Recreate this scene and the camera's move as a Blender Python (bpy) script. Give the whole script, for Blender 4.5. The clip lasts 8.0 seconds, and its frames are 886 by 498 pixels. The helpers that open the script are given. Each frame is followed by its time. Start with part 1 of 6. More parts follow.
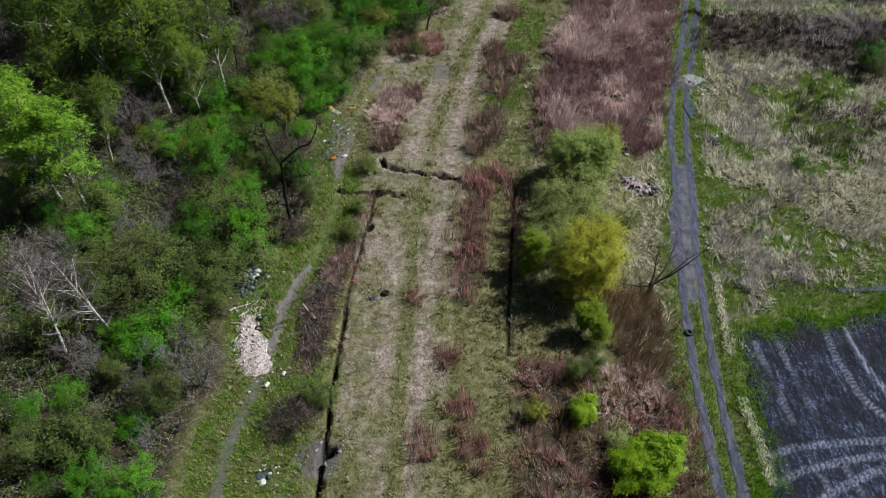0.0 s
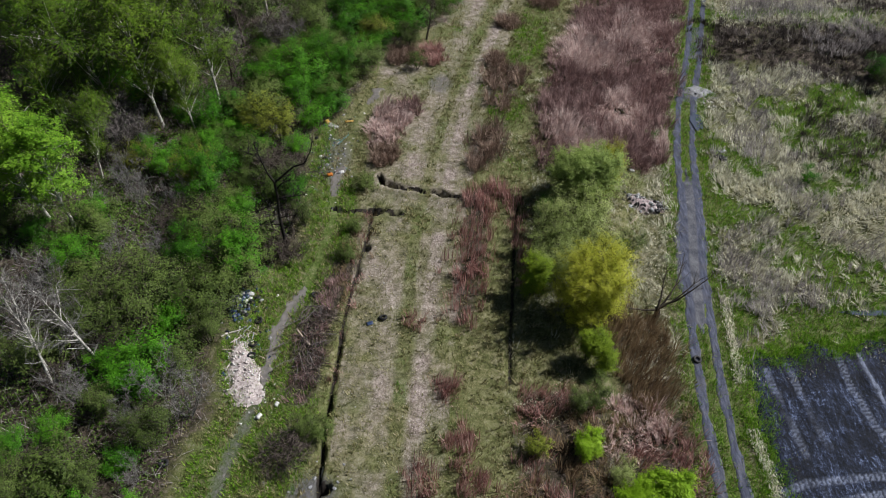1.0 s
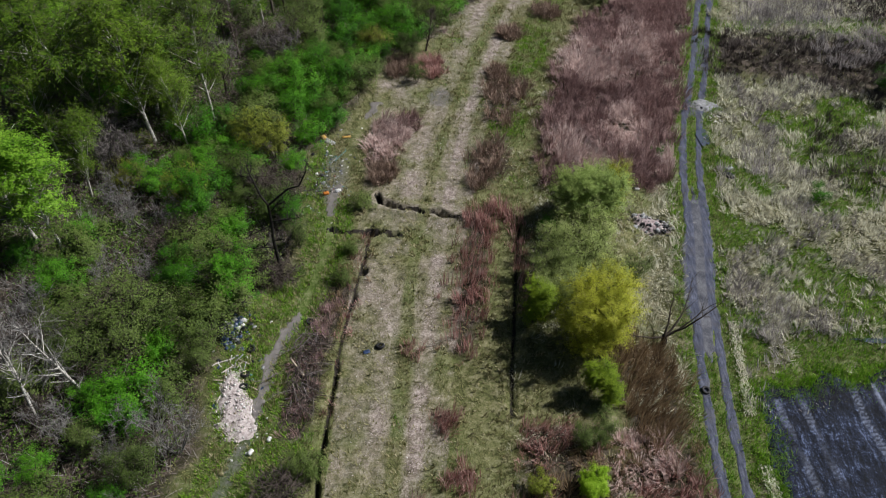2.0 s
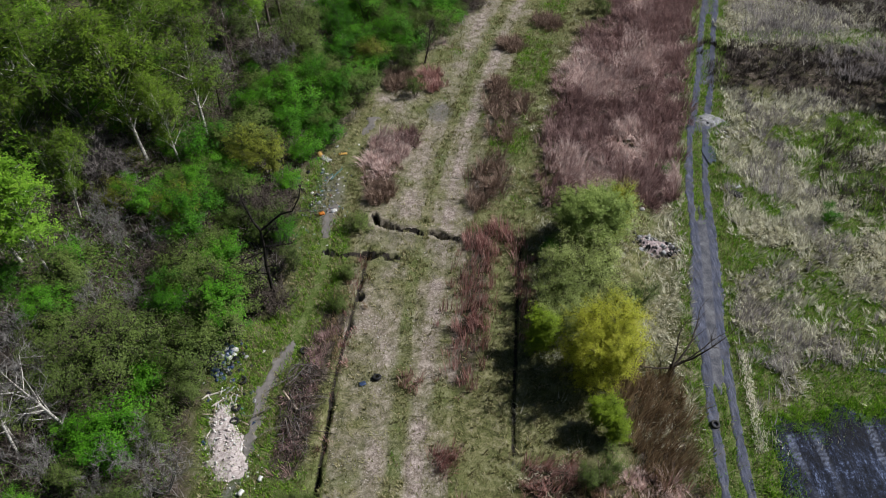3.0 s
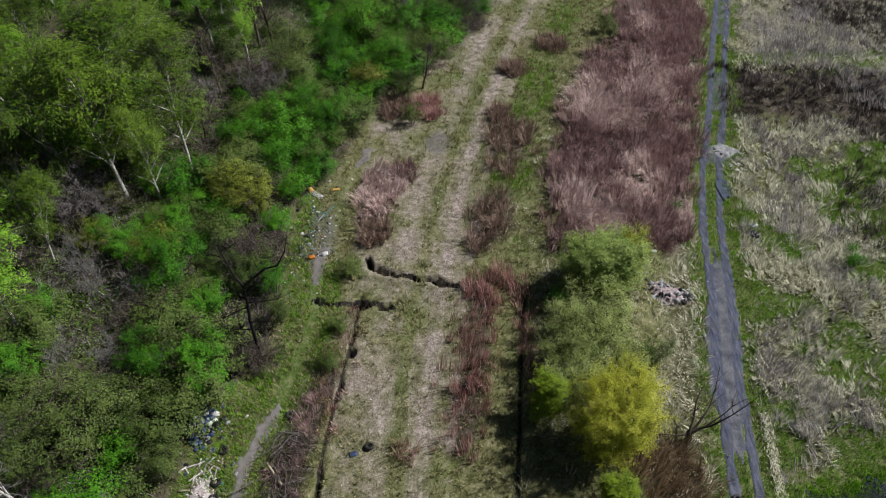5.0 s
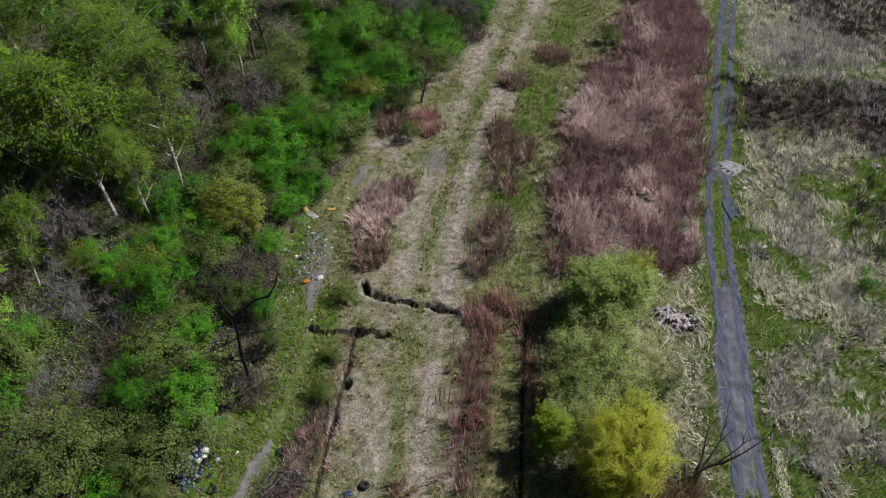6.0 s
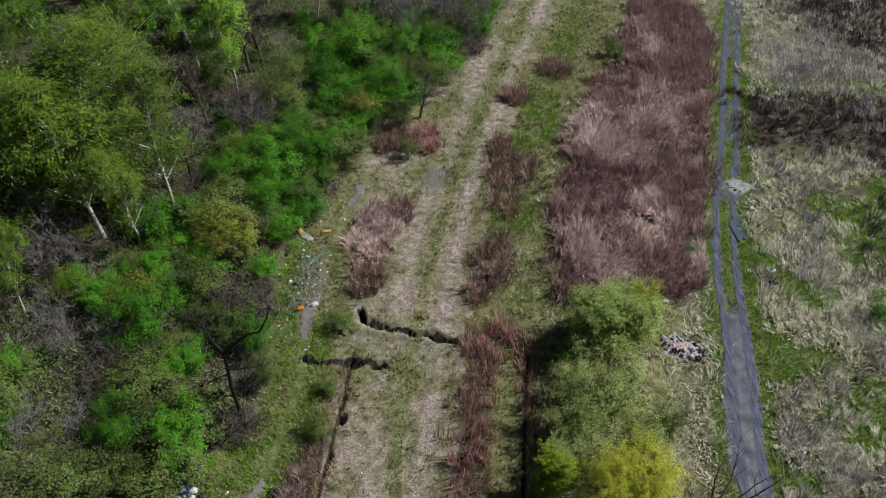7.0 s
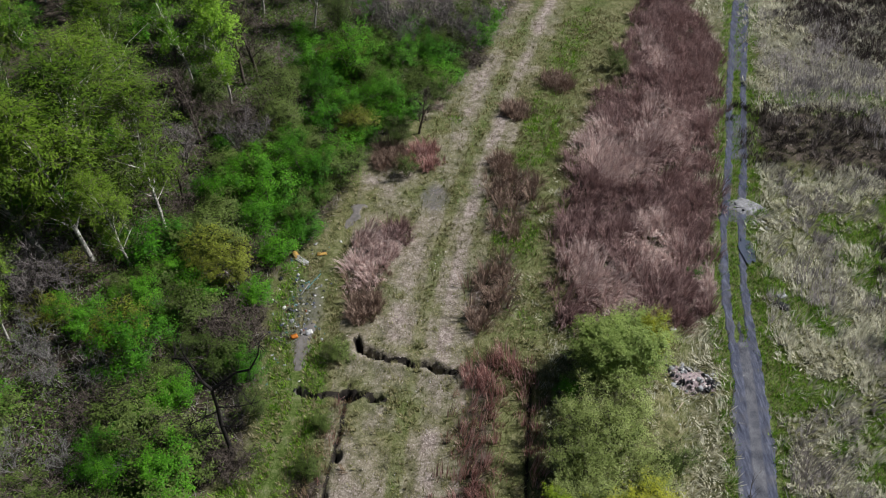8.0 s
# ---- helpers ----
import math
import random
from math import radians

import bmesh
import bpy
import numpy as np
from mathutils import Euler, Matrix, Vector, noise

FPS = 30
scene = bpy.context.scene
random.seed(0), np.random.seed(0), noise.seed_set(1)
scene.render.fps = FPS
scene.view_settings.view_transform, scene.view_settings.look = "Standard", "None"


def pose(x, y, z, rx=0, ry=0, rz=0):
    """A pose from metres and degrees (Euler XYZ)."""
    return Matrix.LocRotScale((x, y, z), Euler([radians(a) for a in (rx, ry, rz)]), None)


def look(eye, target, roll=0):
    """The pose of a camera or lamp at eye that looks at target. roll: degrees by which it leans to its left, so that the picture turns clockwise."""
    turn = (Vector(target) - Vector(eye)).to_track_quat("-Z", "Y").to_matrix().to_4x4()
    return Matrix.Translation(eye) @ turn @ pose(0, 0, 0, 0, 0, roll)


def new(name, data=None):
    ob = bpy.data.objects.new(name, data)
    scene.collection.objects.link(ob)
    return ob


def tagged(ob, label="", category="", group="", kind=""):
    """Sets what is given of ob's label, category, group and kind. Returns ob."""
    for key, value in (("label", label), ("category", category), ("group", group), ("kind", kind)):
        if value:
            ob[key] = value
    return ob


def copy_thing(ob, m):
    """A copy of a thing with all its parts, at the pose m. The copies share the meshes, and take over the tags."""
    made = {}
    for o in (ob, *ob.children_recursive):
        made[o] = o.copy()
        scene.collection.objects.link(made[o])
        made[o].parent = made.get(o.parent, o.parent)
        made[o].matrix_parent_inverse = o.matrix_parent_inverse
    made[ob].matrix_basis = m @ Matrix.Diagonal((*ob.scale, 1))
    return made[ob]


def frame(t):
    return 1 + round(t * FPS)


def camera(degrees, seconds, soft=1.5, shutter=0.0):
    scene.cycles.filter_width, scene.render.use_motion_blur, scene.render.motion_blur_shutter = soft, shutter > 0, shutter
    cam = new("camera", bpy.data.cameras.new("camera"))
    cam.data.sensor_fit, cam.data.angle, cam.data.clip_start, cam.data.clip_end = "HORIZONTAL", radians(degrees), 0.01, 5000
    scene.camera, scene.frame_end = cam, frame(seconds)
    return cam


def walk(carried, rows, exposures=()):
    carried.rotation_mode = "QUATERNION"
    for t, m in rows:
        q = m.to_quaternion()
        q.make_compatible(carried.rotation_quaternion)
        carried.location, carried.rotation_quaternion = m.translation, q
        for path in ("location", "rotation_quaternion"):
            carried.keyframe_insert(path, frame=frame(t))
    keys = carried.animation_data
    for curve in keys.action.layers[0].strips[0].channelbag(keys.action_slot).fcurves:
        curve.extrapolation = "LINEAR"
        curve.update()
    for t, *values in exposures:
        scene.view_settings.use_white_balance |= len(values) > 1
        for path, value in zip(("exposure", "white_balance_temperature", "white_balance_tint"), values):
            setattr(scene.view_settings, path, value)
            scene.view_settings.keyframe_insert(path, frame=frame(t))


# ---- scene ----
cam = camera(60.0, 8.0, soft=1.1)
METRES, EYE, TILT = 20.0, 44.4, -42.5
ROWS = [
    (0.0, 0.0000, 0.0000, 0.0000, 0.000, 0.000, -0.000),
    (0.5, 0.0022, 0.0534, 0.0436, 0.015, 0.000, -0.000),
    (1.0, 0.0049, 0.1055, 0.0898, 0.051, 0.000, -0.030),
    (1.5, 0.0064, 0.1573, 0.1377, 0.058, -0.000, -0.050),
    (3.0, 0.0105, 0.3176, 0.2881, 0.051, -0.029, -0.110),
    (3.5, 0.0124, 0.3744, 0.3366, 0.044, -0.036, -0.120),
    (4.0, 0.0131, 0.4275, 0.3839, 0.036, -0.036, -0.120),
    (4.5, 0.0139, 0.4825, 0.4331, 0.022, -0.044, -0.110),
    (6.0, 0.0187, 0.6432, 0.5793, 0.000, -0.044, -0.120),
    (6.5, 0.0219, 0.6945, 0.6308, 0.000, -0.073, -0.140),
    (7.0, 0.0231, 0.7457, 0.6831, 0.007, -0.088, -0.150),
    (7.5, 0.0236, 0.7985, 0.7343, -0.007, -0.073, -0.180),
    (8.0, 0.0243, 0.8525, 0.7819, -0.007, -0.073, -0.220),
]
walk(cam, [(t, pose(0, 0, EYE, TILT, 0, 0) @ pose(METRES * x, METRES * y, METRES * z, 90 + pitch, roll, yaw)) for t, x, y, z, yaw, pitch, roll in ROWS])

# ---- world, sun, exposure ----
world = bpy.data.worlds.new("sky")
scene.world = world
world.use_nodes = True
wn = world.node_tree
sky = wn.nodes.new("ShaderNodeTexSky")
sky.sky_type, sky.sun_disc = "NISHITA", False
SUN_ELEV, SUN_AZ = radians(47), radians(76)   # azimuth clockwise from +y
sky.sun_elevation, sky.sun_rotation = SUN_ELEV, SUN_AZ
wn.links.new(sky.outputs[0], wn.nodes["Background"].inputs[0])
wn.nodes["Background"].inputs[1].default_value = 0.027
lamp = bpy.data.lights.new("sun", "SUN")
lamp.energy, lamp.angle, lamp.color = 5.0, radians(0.6), (1.0, 0.98, 0.965)
sun = new("sun", lamp)
sun_way = Vector((math.sin(SUN_AZ) * math.cos(SUN_ELEV), math.cos(SUN_AZ) * math.cos(SUN_ELEV), math.sin(SUN_ELEV)))
sun.matrix_world = look(sun_way * 200, (0, 0, 0))
scene.view_settings.exposure = 0.14

rng = np.random.default_rng(7)


# ---- mesh helpers ----
def mesh_np(name, verts, faces, mat=None, smooth=False):
    """A mesh out of an array of vertices and arrays of triangles and quads."""
    me = bpy.data.meshes.new(name)
    verts = np.asarray(verts, np.float32)
    faces = [np.asarray(f, np.int32) for f in faces if len(f)]
    me.vertices.add(len(verts))
    me.vertices.foreach_set("co", verts.ravel())
    loops = np.concatenate([f.ravel() for f in faces])
    totals = np.concatenate([np.full(len(f), f.shape[1], np.int32) for f in faces])
    me.loops.add(len(loops))
    me.loops.foreach_set("vertex_index", loops)
    me.polygons.add(len(totals))
    me.polygons.foreach_set("loop_start", np.concatenate([[0], np.cumsum(totals)[:-1]]).astype(np.int32))
    if smooth:
        me.polygons.foreach_set("use_smooth", np.ones(len(totals), bool))
    me.update(calc_edges=True)
    if mat:
        me.materials.append(mat)
    return me


def thing(name, me, at=(0, 0, 0), label="", category="", group="", kind="", turn=0.0):
    ob = new(name, me)
    ob.matrix_basis = pose(*at, 0, 0, turn)
    return tagged(ob, label, category, group, kind)


def part(name, me, parent, label=""):
    ob = new(name, me)
    ob.parent = parent
    return tagged(ob, label)


class Heap:
    """Gathers vertices and faces of many small pieces for one mesh."""

    def __init__(self):
        self.v, self.t, self.q, self.n = [], [], [], 0

    def add(self, verts, tris=None, quads=None):
        verts = np.asarray(verts, float).reshape(-1, 3)
        if tris is not None and len(tris):
            self.t.append(np.asarray(tris) + self.n)
        if quads is not None and len(quads):
            self.q.append(np.asarray(quads) + self.n)
        self.v.append(verts)
        self.n += len(verts)

    def mesh(self, name, mat, smooth=False):
        f = [np.concatenate(x) for x in (self.t, self.q) if x]
        return mesh_np(name, np.concatenate(self.v), f, mat, smooth)


def tube(heap, path, radii, sides=5, cap=False):
    """A bent, tapering tube along a path."""
    path, k = np.asarray(path, float), len(path)
    d = np.gradient(path, axis=0)
    d /= np.linalg.norm(d, axis=1, keepdims=True) + 1e-9
    ref = np.array([0.31, 0.94, 0.12]) if abs(d[0][2]) > 0.7 else np.array([0.1, 0.05, 1.0])
    a = np.cross(d, ref)
    a /= np.linalg.norm(a, axis=1, keepdims=True) + 1e-9
    b = np.cross(d, a)
    ang = np.linspace(0, 2 * np.pi, sides, endpoint=False)
    r = np.asarray(radii, float)[:, None, None]
    ring = path[:, None] + r * (np.cos(ang)[None, :, None] * a[:, None] + np.sin(ang)[None, :, None] * b[:, None])
    i, j = np.meshgrid(np.arange(k - 1), np.arange(sides), indexing="ij")
    i, j = i.ravel(), j.ravel()
    n = (j + 1) % sides
    quads = np.stack([i * sides + j, i * sides + n, (i + 1) * sides + n, (i + 1) * sides + j], 1)
    tris = []
    if cap:
        for base in (0, (k - 1) * sides):
            tris += [[base, base + s, base + s + 1] for s in range(1, sides - 1)]
    heap.add(ring.reshape(-1, 3), tris, quads)


def box(heap, size, m=None, wobble=0.0, gen=None):
    """A box, its corners pushed a little out of true."""
    s = np.array([[x, y, z] for x in (-.5, .5) for y in (-.5, .5) for z in (-.5, .5)]) * np.asarray(size)
    if wobble:
        s = s + (gen or rng).normal(0, wobble, s.shape)
    if m is not None:
        mm = np.array(m)
        s = s @ mm[:3, :3].T + mm[:3, 3]
    heap.add(s, None, [[0, 1, 3, 2], [4, 6, 7, 5], [0, 4, 5, 1], [2, 3, 7, 6], [0, 2, 6, 4], [1, 5, 7, 3]])


# ---- noise and lie of the land ----
def lattice(seed):
    g = np.random.default_rng(seed)
    return g.random((256, 256))


LATTICE = [lattice(s) for s in range(6)]


def vnoise(x, y, scale, seed=0):
    """Smooth value noise from 0 to 1; scale is the size of a blotch in metres."""
    x, y = np.asarray(x, float) / scale, np.asarray(y, float) / scale
    i, j = np.floor(x).astype(int), np.floor(y).astype(int)
    u, v = x - i, y - j
    u, v = u * u * (3 - 2 * u), v * v * (3 - 2 * v)
    L = LATTICE[seed % 6]
    i, j, i1, j1 = i % 256, j % 256, (i + 1) % 256, (j + 1) % 256
    return (L[i, j] * (1 - u) + L[i1, j] * u) * (1 - v) + (L[i, j1] * (1 - u) + L[i1, j1] * u) * v


def fbm(x, y, scale, seed=0, octaves=4):
    total, amp, norm = 0, 1.0, 0
    for o in range(octaves):
        total = total + amp * vnoise(x + 17.3 * o, y - 9.1 * o, scale / 2 ** o, seed + o)
        norm += amp
        amp *= 0.5
    return total / norm


def step(a, b, x):
    u = np.clip((np.asarray(x, float) - a) / (b - a), 0, 1)
    return u * u * (3 - 2 * u)


def along(line, y):
    """x of a line that runs away from the camera, at y."""
    p = np.array(line, float)
    return np.interp(y, p[:, 1], p[:, 0])


def off_line(line, x, y):
    """Distance from a broken line."""
    p = np.array(line, float)
    x, y = np.asarray(x, float), np.asarray(y, float)
    best = np.full(x.shape, 1e9)
    for a, b in zip(p[:-1], p[1:]):
        d = b - a
        t = np.clip(((x - a[0]) * d[0] + (y - a[1]) * d[1]) / (d @ d), 0, 1)
        best = np.minimum(best, np.hypot(x - a[0] - t * d[0], y - a[1] - t * d[1]))
    return best


def inside(poly, x, y):
    p = np.array(poly, float)
    x, y = np.asarray(x, float), np.asarray(y, float)
    hit = np.zeros(x.shape, bool)
    j = len(p) - 1
    for i in range(len(p)):
        cross = ((p[i, 1] > y) != (p[j, 1] > y)) & (x < (p[j, 0] - p[i, 0]) * (y - p[i, 1]) / (p[j, 1] - p[i, 1] + 1e-9) + p[i, 0])
        hit ^= cross
        j = i
    return hit


# plan: lines that the place is built on
ROAD = [(18.6, 10), (18.8, 25), (19.4, 34), (20.2, 41), (21.5, 50), (23.1, 57.5), (24.6, 67), (26.8, 76), (30.3, 87), (34.0, 100.5), (38.0, 113.7), (41.2, 123.6), (52, 160), (120, 380)]
PATH = [(-14.6, 8), (-14.4, 25), (-14.3, 29), (-13.8, 32), (-13.0, 35), (-12.75, 38), (-12.8, 41), (-12.1, 44.2), (-11.1, 46.3), (-10.3, 50.6), (-9.7, 55), (-10.3, 59.5), (-9.6, 63.5), (-9.0, 69), (-8.0, 75), (-6.5, 77.8)]
BED_LEFT = [(-4.4, 5), (-4.4, 33), (-4.2, 41), (-4.6, 48.5), (-4.2, 55), (-3.3, 62), (-2.2, 69), (-0.3, 78.4), (2.5, 89.5), (5.2, 101), (8.7, 112.5), (11.4, 120.5), (22, 155), (70, 320)]
BED_RIGHT = [(-1.9, 5), (-1.9, 31), (-1.5, 38.4), (-0.9, 46), (-0.2, 55), (1.1, 64.2), (2.2, 72), (4.1, 82), (6.3, 90.5), (8.4, 98.8), (12.1, 111), (14.8, 120.5), (26, 155), (76, 320)]
CRACK_A = [(-6.0, 61.2), (-5.7, 60.2), (-4.6, 59.7), (-3.6, 59.3), (-2.4, 59.2), (-1.7, 58.7), (-0.8, 58.9), (0.3, 58.3), (1.4, 58.1)]
CRACK_B = [(-9.8, 56.6), (-9.1, 56.2), (-8.4, 55.95), (-7.6, 56.2), (-6.8, 56.1), (-6.0, 55.9), (-5.2, 56.25), (-3.6, 55.75)]
TRENCH = [(-6.2, 57.2), (-6.4, 54), (-6.7, 51.5), (-7.3, 46.4), (-7.7, 41.9), (-7.8, 37.2), (-8.0, 33.1), (-7.9, 28.9), (-8.0, 25.5), (-8.2, 20)]
DRAIN = [(6.8, 57), (6.5, 54.7), (5.9, 49.2), (5.5, 44.4), (5.1, 40.7), (4.9, 37)]
WOOD_EDGE = [(-17.5, 8), (-17.2, 30), (-16.2, 34), (-17.5, 40), (-16.2, 47), (-13.2, 50), (-12.4, 56), (-13.6, 62), (-13.2, 68), (-10.5, 73), (-8.5, 80), (-6.8, 86), (-4, 90), (-1.5, 93), (2.5, 98), (6.5, 108), (9.5, 118), (20, 155), (60, 310)]
SLAG = [(20.6, 5), (21.4, 25.9), (22.1, 31.2), (22.6, 37), (22.8, 39.6), (24.2, 41.0), (25.4, 40.2), (27.0, 40.4), (28.6, 41.8), (31.0, 41.2), (33.5, 42.0), (38, 43.4), (52, 44), (52, 5)]


def tilt_u(x, y):
    return x - 0.235 * (y - 40)


def ground_z(x, y):
    """Height of the ground."""
    x, y = np.asarray(x, float), np.asarray(y, float)
    near = 1 - step(130, 220, np.hypot(x, y - 60))
    z = -1.4 * step(11.5, 15.2, tilt_u(x, y)) * near
    z = z + near * (0.35 * (fbm(x, y, 9, 1) - 0.5) + 0.16 * (fbm(x, y, 1.6, 3, 3) - 0.5))
    road = off_line(ROAD, x, y)
    z = np.where(road < 4, z + (0.03 - 0.35 * (fbm(x, y, 9, 1) - 0.5)) * (1 - step(1.5, 4, road)), z)
    # cracks and trenches
    jag = 0.5 * (fbm(x, y, 1.2, 2, 2) - 0.5)
    d = off_line(CRACK_A, x, y) + jag
    z = z - 1.3 * (1 - step(0.1, 0.27, d)) + 0.18 * (1 - step(0.4, 1.1, np.abs(d - 0.55) + 0.3))
    d = off_line(CRACK_B, x, y) + jag
    z = z - 1.7 * (1 - step(0.0, 0.15, d + 0.5 * (fbm(x, y, 0.6, 4, 2) - 0.5)))
    pit = np.minimum(np.hypot((x + 6.1) / 1.15, (y - 56.1) / 0.7), np.hypot((x + 4.3) / 0.9, (y - 55.85) / 0.45)) + jag * 1.2
    z = z - 1.5 * (1 - step(0.5, 0.75, pit))
    d = off_line(TRENCH, x, y) + jag * 1.1
    deep = 0.12 + 0.65 * (1 - step(36, 41, y)) + 0.8 * (vnoise(x, y, 2.2, 4) - 0.45)
    z = z - np.clip(deep, 0.08, 1.1) * (1 - step(-0.05, 0.3, d))
    z = z - 0.9 * (1 - step(0.15, 0.5, np.hypot(x + 7.6, (y - 28.4) / 1.1) + jag * 1.5))
    z = z - 0.9 * (1 - step(0.25, 0.6, np.hypot(x + 7.95, (y - 26.0)) + jag))
    z = z - 0.8 * (1 - step(0.25, 0.6, np.hypot((x + 6.45) / 0.6, (y - 51.2)) + jag))
    d = off_line(DRAIN, x, y) + jag
    z = z - 0.4 * (1 - step(0.0, 0.26, d))
    return z


def grid_axis(spans):
    out = [spans[0][0]]
    for a, b, s in spans:
        n = max(1, int(round((b - a) / s)))
        out += list(np.linspace(a, b, n + 1)[1:])
    return np.array(out)


def grid_mesh(name, xs, ys, zfun, mat, smooth=True):
    X, Y = np.meshgrid(xs, ys, indexing="ij")
    Z = zfun(X, Y)
    nx, ny = X.shape
    i, j = np.meshgrid(np.arange(nx - 1), np.arange(ny - 1), indexing="ij")
    a = (i * ny + j).ravel()
    quads = np.stack([a, a + ny, a + ny + 1, a + 1], 1)
    me = mesh_np(name, np.stack([X.ravel(), Y.ravel(), Z.ravel()], 1), [quads], mat, smooth)
    return me, X.ravel(), Y.ravel()


def paint(me, name, **channels):
    """Stores cover masks (how much of each soil or plant cover) with the mesh."""
    n = len(me.vertices)
    data = np.zeros((n, 4), np.float32)
    for k, key in enumerate("rgba"):
        if key in channels:
            data[:, k] = channels[key]
    layer = me.color_attributes.new(name, "FLOAT_COLOR", "POINT")
    layer.data.foreach_set("color", data.ravel())


# ---- materials ----
class Nodes:
    """Shorthand for building one node material."""

    def __init__(self, name):
        self.mat = bpy.data.materials.new(name)
        self.mat.use_nodes = True
        self.t = self.mat.node_tree
        self.bsdf = self.t.nodes["Principled BSDF"]
        self.out = self.t.nodes["Material Output"]
        self.bsdf.inputs["Specular IOR Level"].default_value = 0.25

    def node(self, kind, **ins):
        n = self.t.nodes.new("ShaderNode" + kind)
        for k, v in ins.items():
            self.put(n.inputs[k.replace("_", " ")], v)
        return n

    def put(self, socket, v):
        if isinstance(v, bpy.types.NodeSocket):
            self.t.links.new(v, socket)
        else:
            socket.default_value = v

    def coords(self):
        return self.node("TexCoord").outputs["Object"]

    def noise(self, scale, detail=4.0, rough=0.6, vec=None):
        n = self.node("TexNoise", Scale=scale, Detail=detail, Roughness=rough)
        self.put(n.inputs["Vector"], vec or self.coords())
        return n.outputs["Fac"]

    def ramp(self, fac, stops):
        n = self.node("ValToRGB")
        self.put(n.inputs[0], fac)
        el = n.color_ramp.elements
        while len(el) > 1:
            el.remove(el[-1])
        for k, (p, c) in enumerate(stops):
            e = el[0] if k == 0 else el.new(p)
            e.position, e.color = p, (*c, 1)
        return n.outputs[0]

    def sharpen(self, fac, a, b):
        n = self.node("MapRange")
        n.clamp = True
        self.put(n.inputs[0], fac)
        self.put(n.inputs[1], a)
        self.put(n.inputs[2], b)
        return n.outputs[0]

    def math(self, op, a, b):
        n = self.node("Math")
        n.operation = op
        self.put(n.inputs[0], a)
        self.put(n.inputs[1], b)
        return n.outputs[0]

    def mix(self, fac, a, b, mode="MIX"):
        n = self.node("Mix")
        n.data_type, n.blend_type = "RGBA", mode
        self.put(n.inputs[0], fac)
        for s, v in ((6, a), (7, b)):
            self.put(n.inputs[s], (*v, 1) if isinstance(v, tuple) and len(v) == 3 else v)
        return n.outputs[2]

    def bump(self, fac, strength, dist):
        n = self.node("Bump", Strength=strength, Distance=dist)
        self.put(n.inputs["Height"], fac)
        self.t.links.new(n.outputs[0], self.bsdf.inputs["Normal"])

    def done(self, color, rough=0.9):
        self.put(self.bsdf.inputs["Base Color"], color if isinstance(color, bpy.types.NodeSocket) else (*color, 1))
        self.put(self.bsdf.inputs["Roughness"], rough)
        return self.mat


def plain_mat(name, a, b, scale=3.0, rough=0.85, bump=0.3, metal=0.0, spec=0.25):
    """Two tones in blotches and fine grain."""
    m = Nodes(name)
    big, fine = m.noise(scale), m.noise(scale * 9, 5.0, 0.7)
    c = m.ramp(m.math("ADD", m.math("MULTIPLY", big, 0.6), m.math("MULTIPLY", fine, 0.4)), [(0.36, a), (0.62, b)])
    rnd = m.node("ObjectInfo").outputs["Random"]
    c = m.mix(m.math("MULTIPLY", rnd, 0.35), c, tuple(0.6 * v for v in a))
    m.bump(fine, bump, 0.02)
    m.bsdf.inputs["Metallic"].default_value = metal
    m.bsdf.inputs["Specular IOR Level"].default_value = spec
    return m.done(c, rough)


def leaf_mat(name, stops, glow=0.28, rough=0.55, tree=0.3, blotch=1.1, spread=0.22):
    """Leaves and blades: each its own tone, whole plants a little apart, light passing through."""
    m = Nodes(name)
    isl = m.node("NewGeometry").outputs["Random Per Island"]
    rnd = m.node("ObjectInfo").outputs["Random"]
    v = m.math("ADD", m.math("MULTIPLY", isl, spread), m.math("MULTIPLY", m.noise(blotch, 3.0), 1.25 - spread))
    v = m.math("ADD", v, m.math("MULTIPLY", m.math("SUBTRACT", rnd, 0.5), tree))
    n = len(stops)
    c = m.ramp(v, [(0.22 + 0.66 * k / (n - 1), s) for k, s in enumerate(stops)])
    m.done(c, rough)
    m.bsdf.inputs["Specular IOR Level"].default_value = 0.15
    if glow:
        tr = m.node("BsdfTranslucent")
        m.put(tr.inputs[0], c)
        mx = m.node("MixShader")
        m.put(mx.inputs[0], glow)
        m.t.links.new(m.bsdf.outputs[0], mx.inputs[1])
        m.t.links.new(tr.outputs[0], mx.inputs[2])
        m.t.links.new(mx.outputs[0], m.out.inputs[0])
    return m.mat


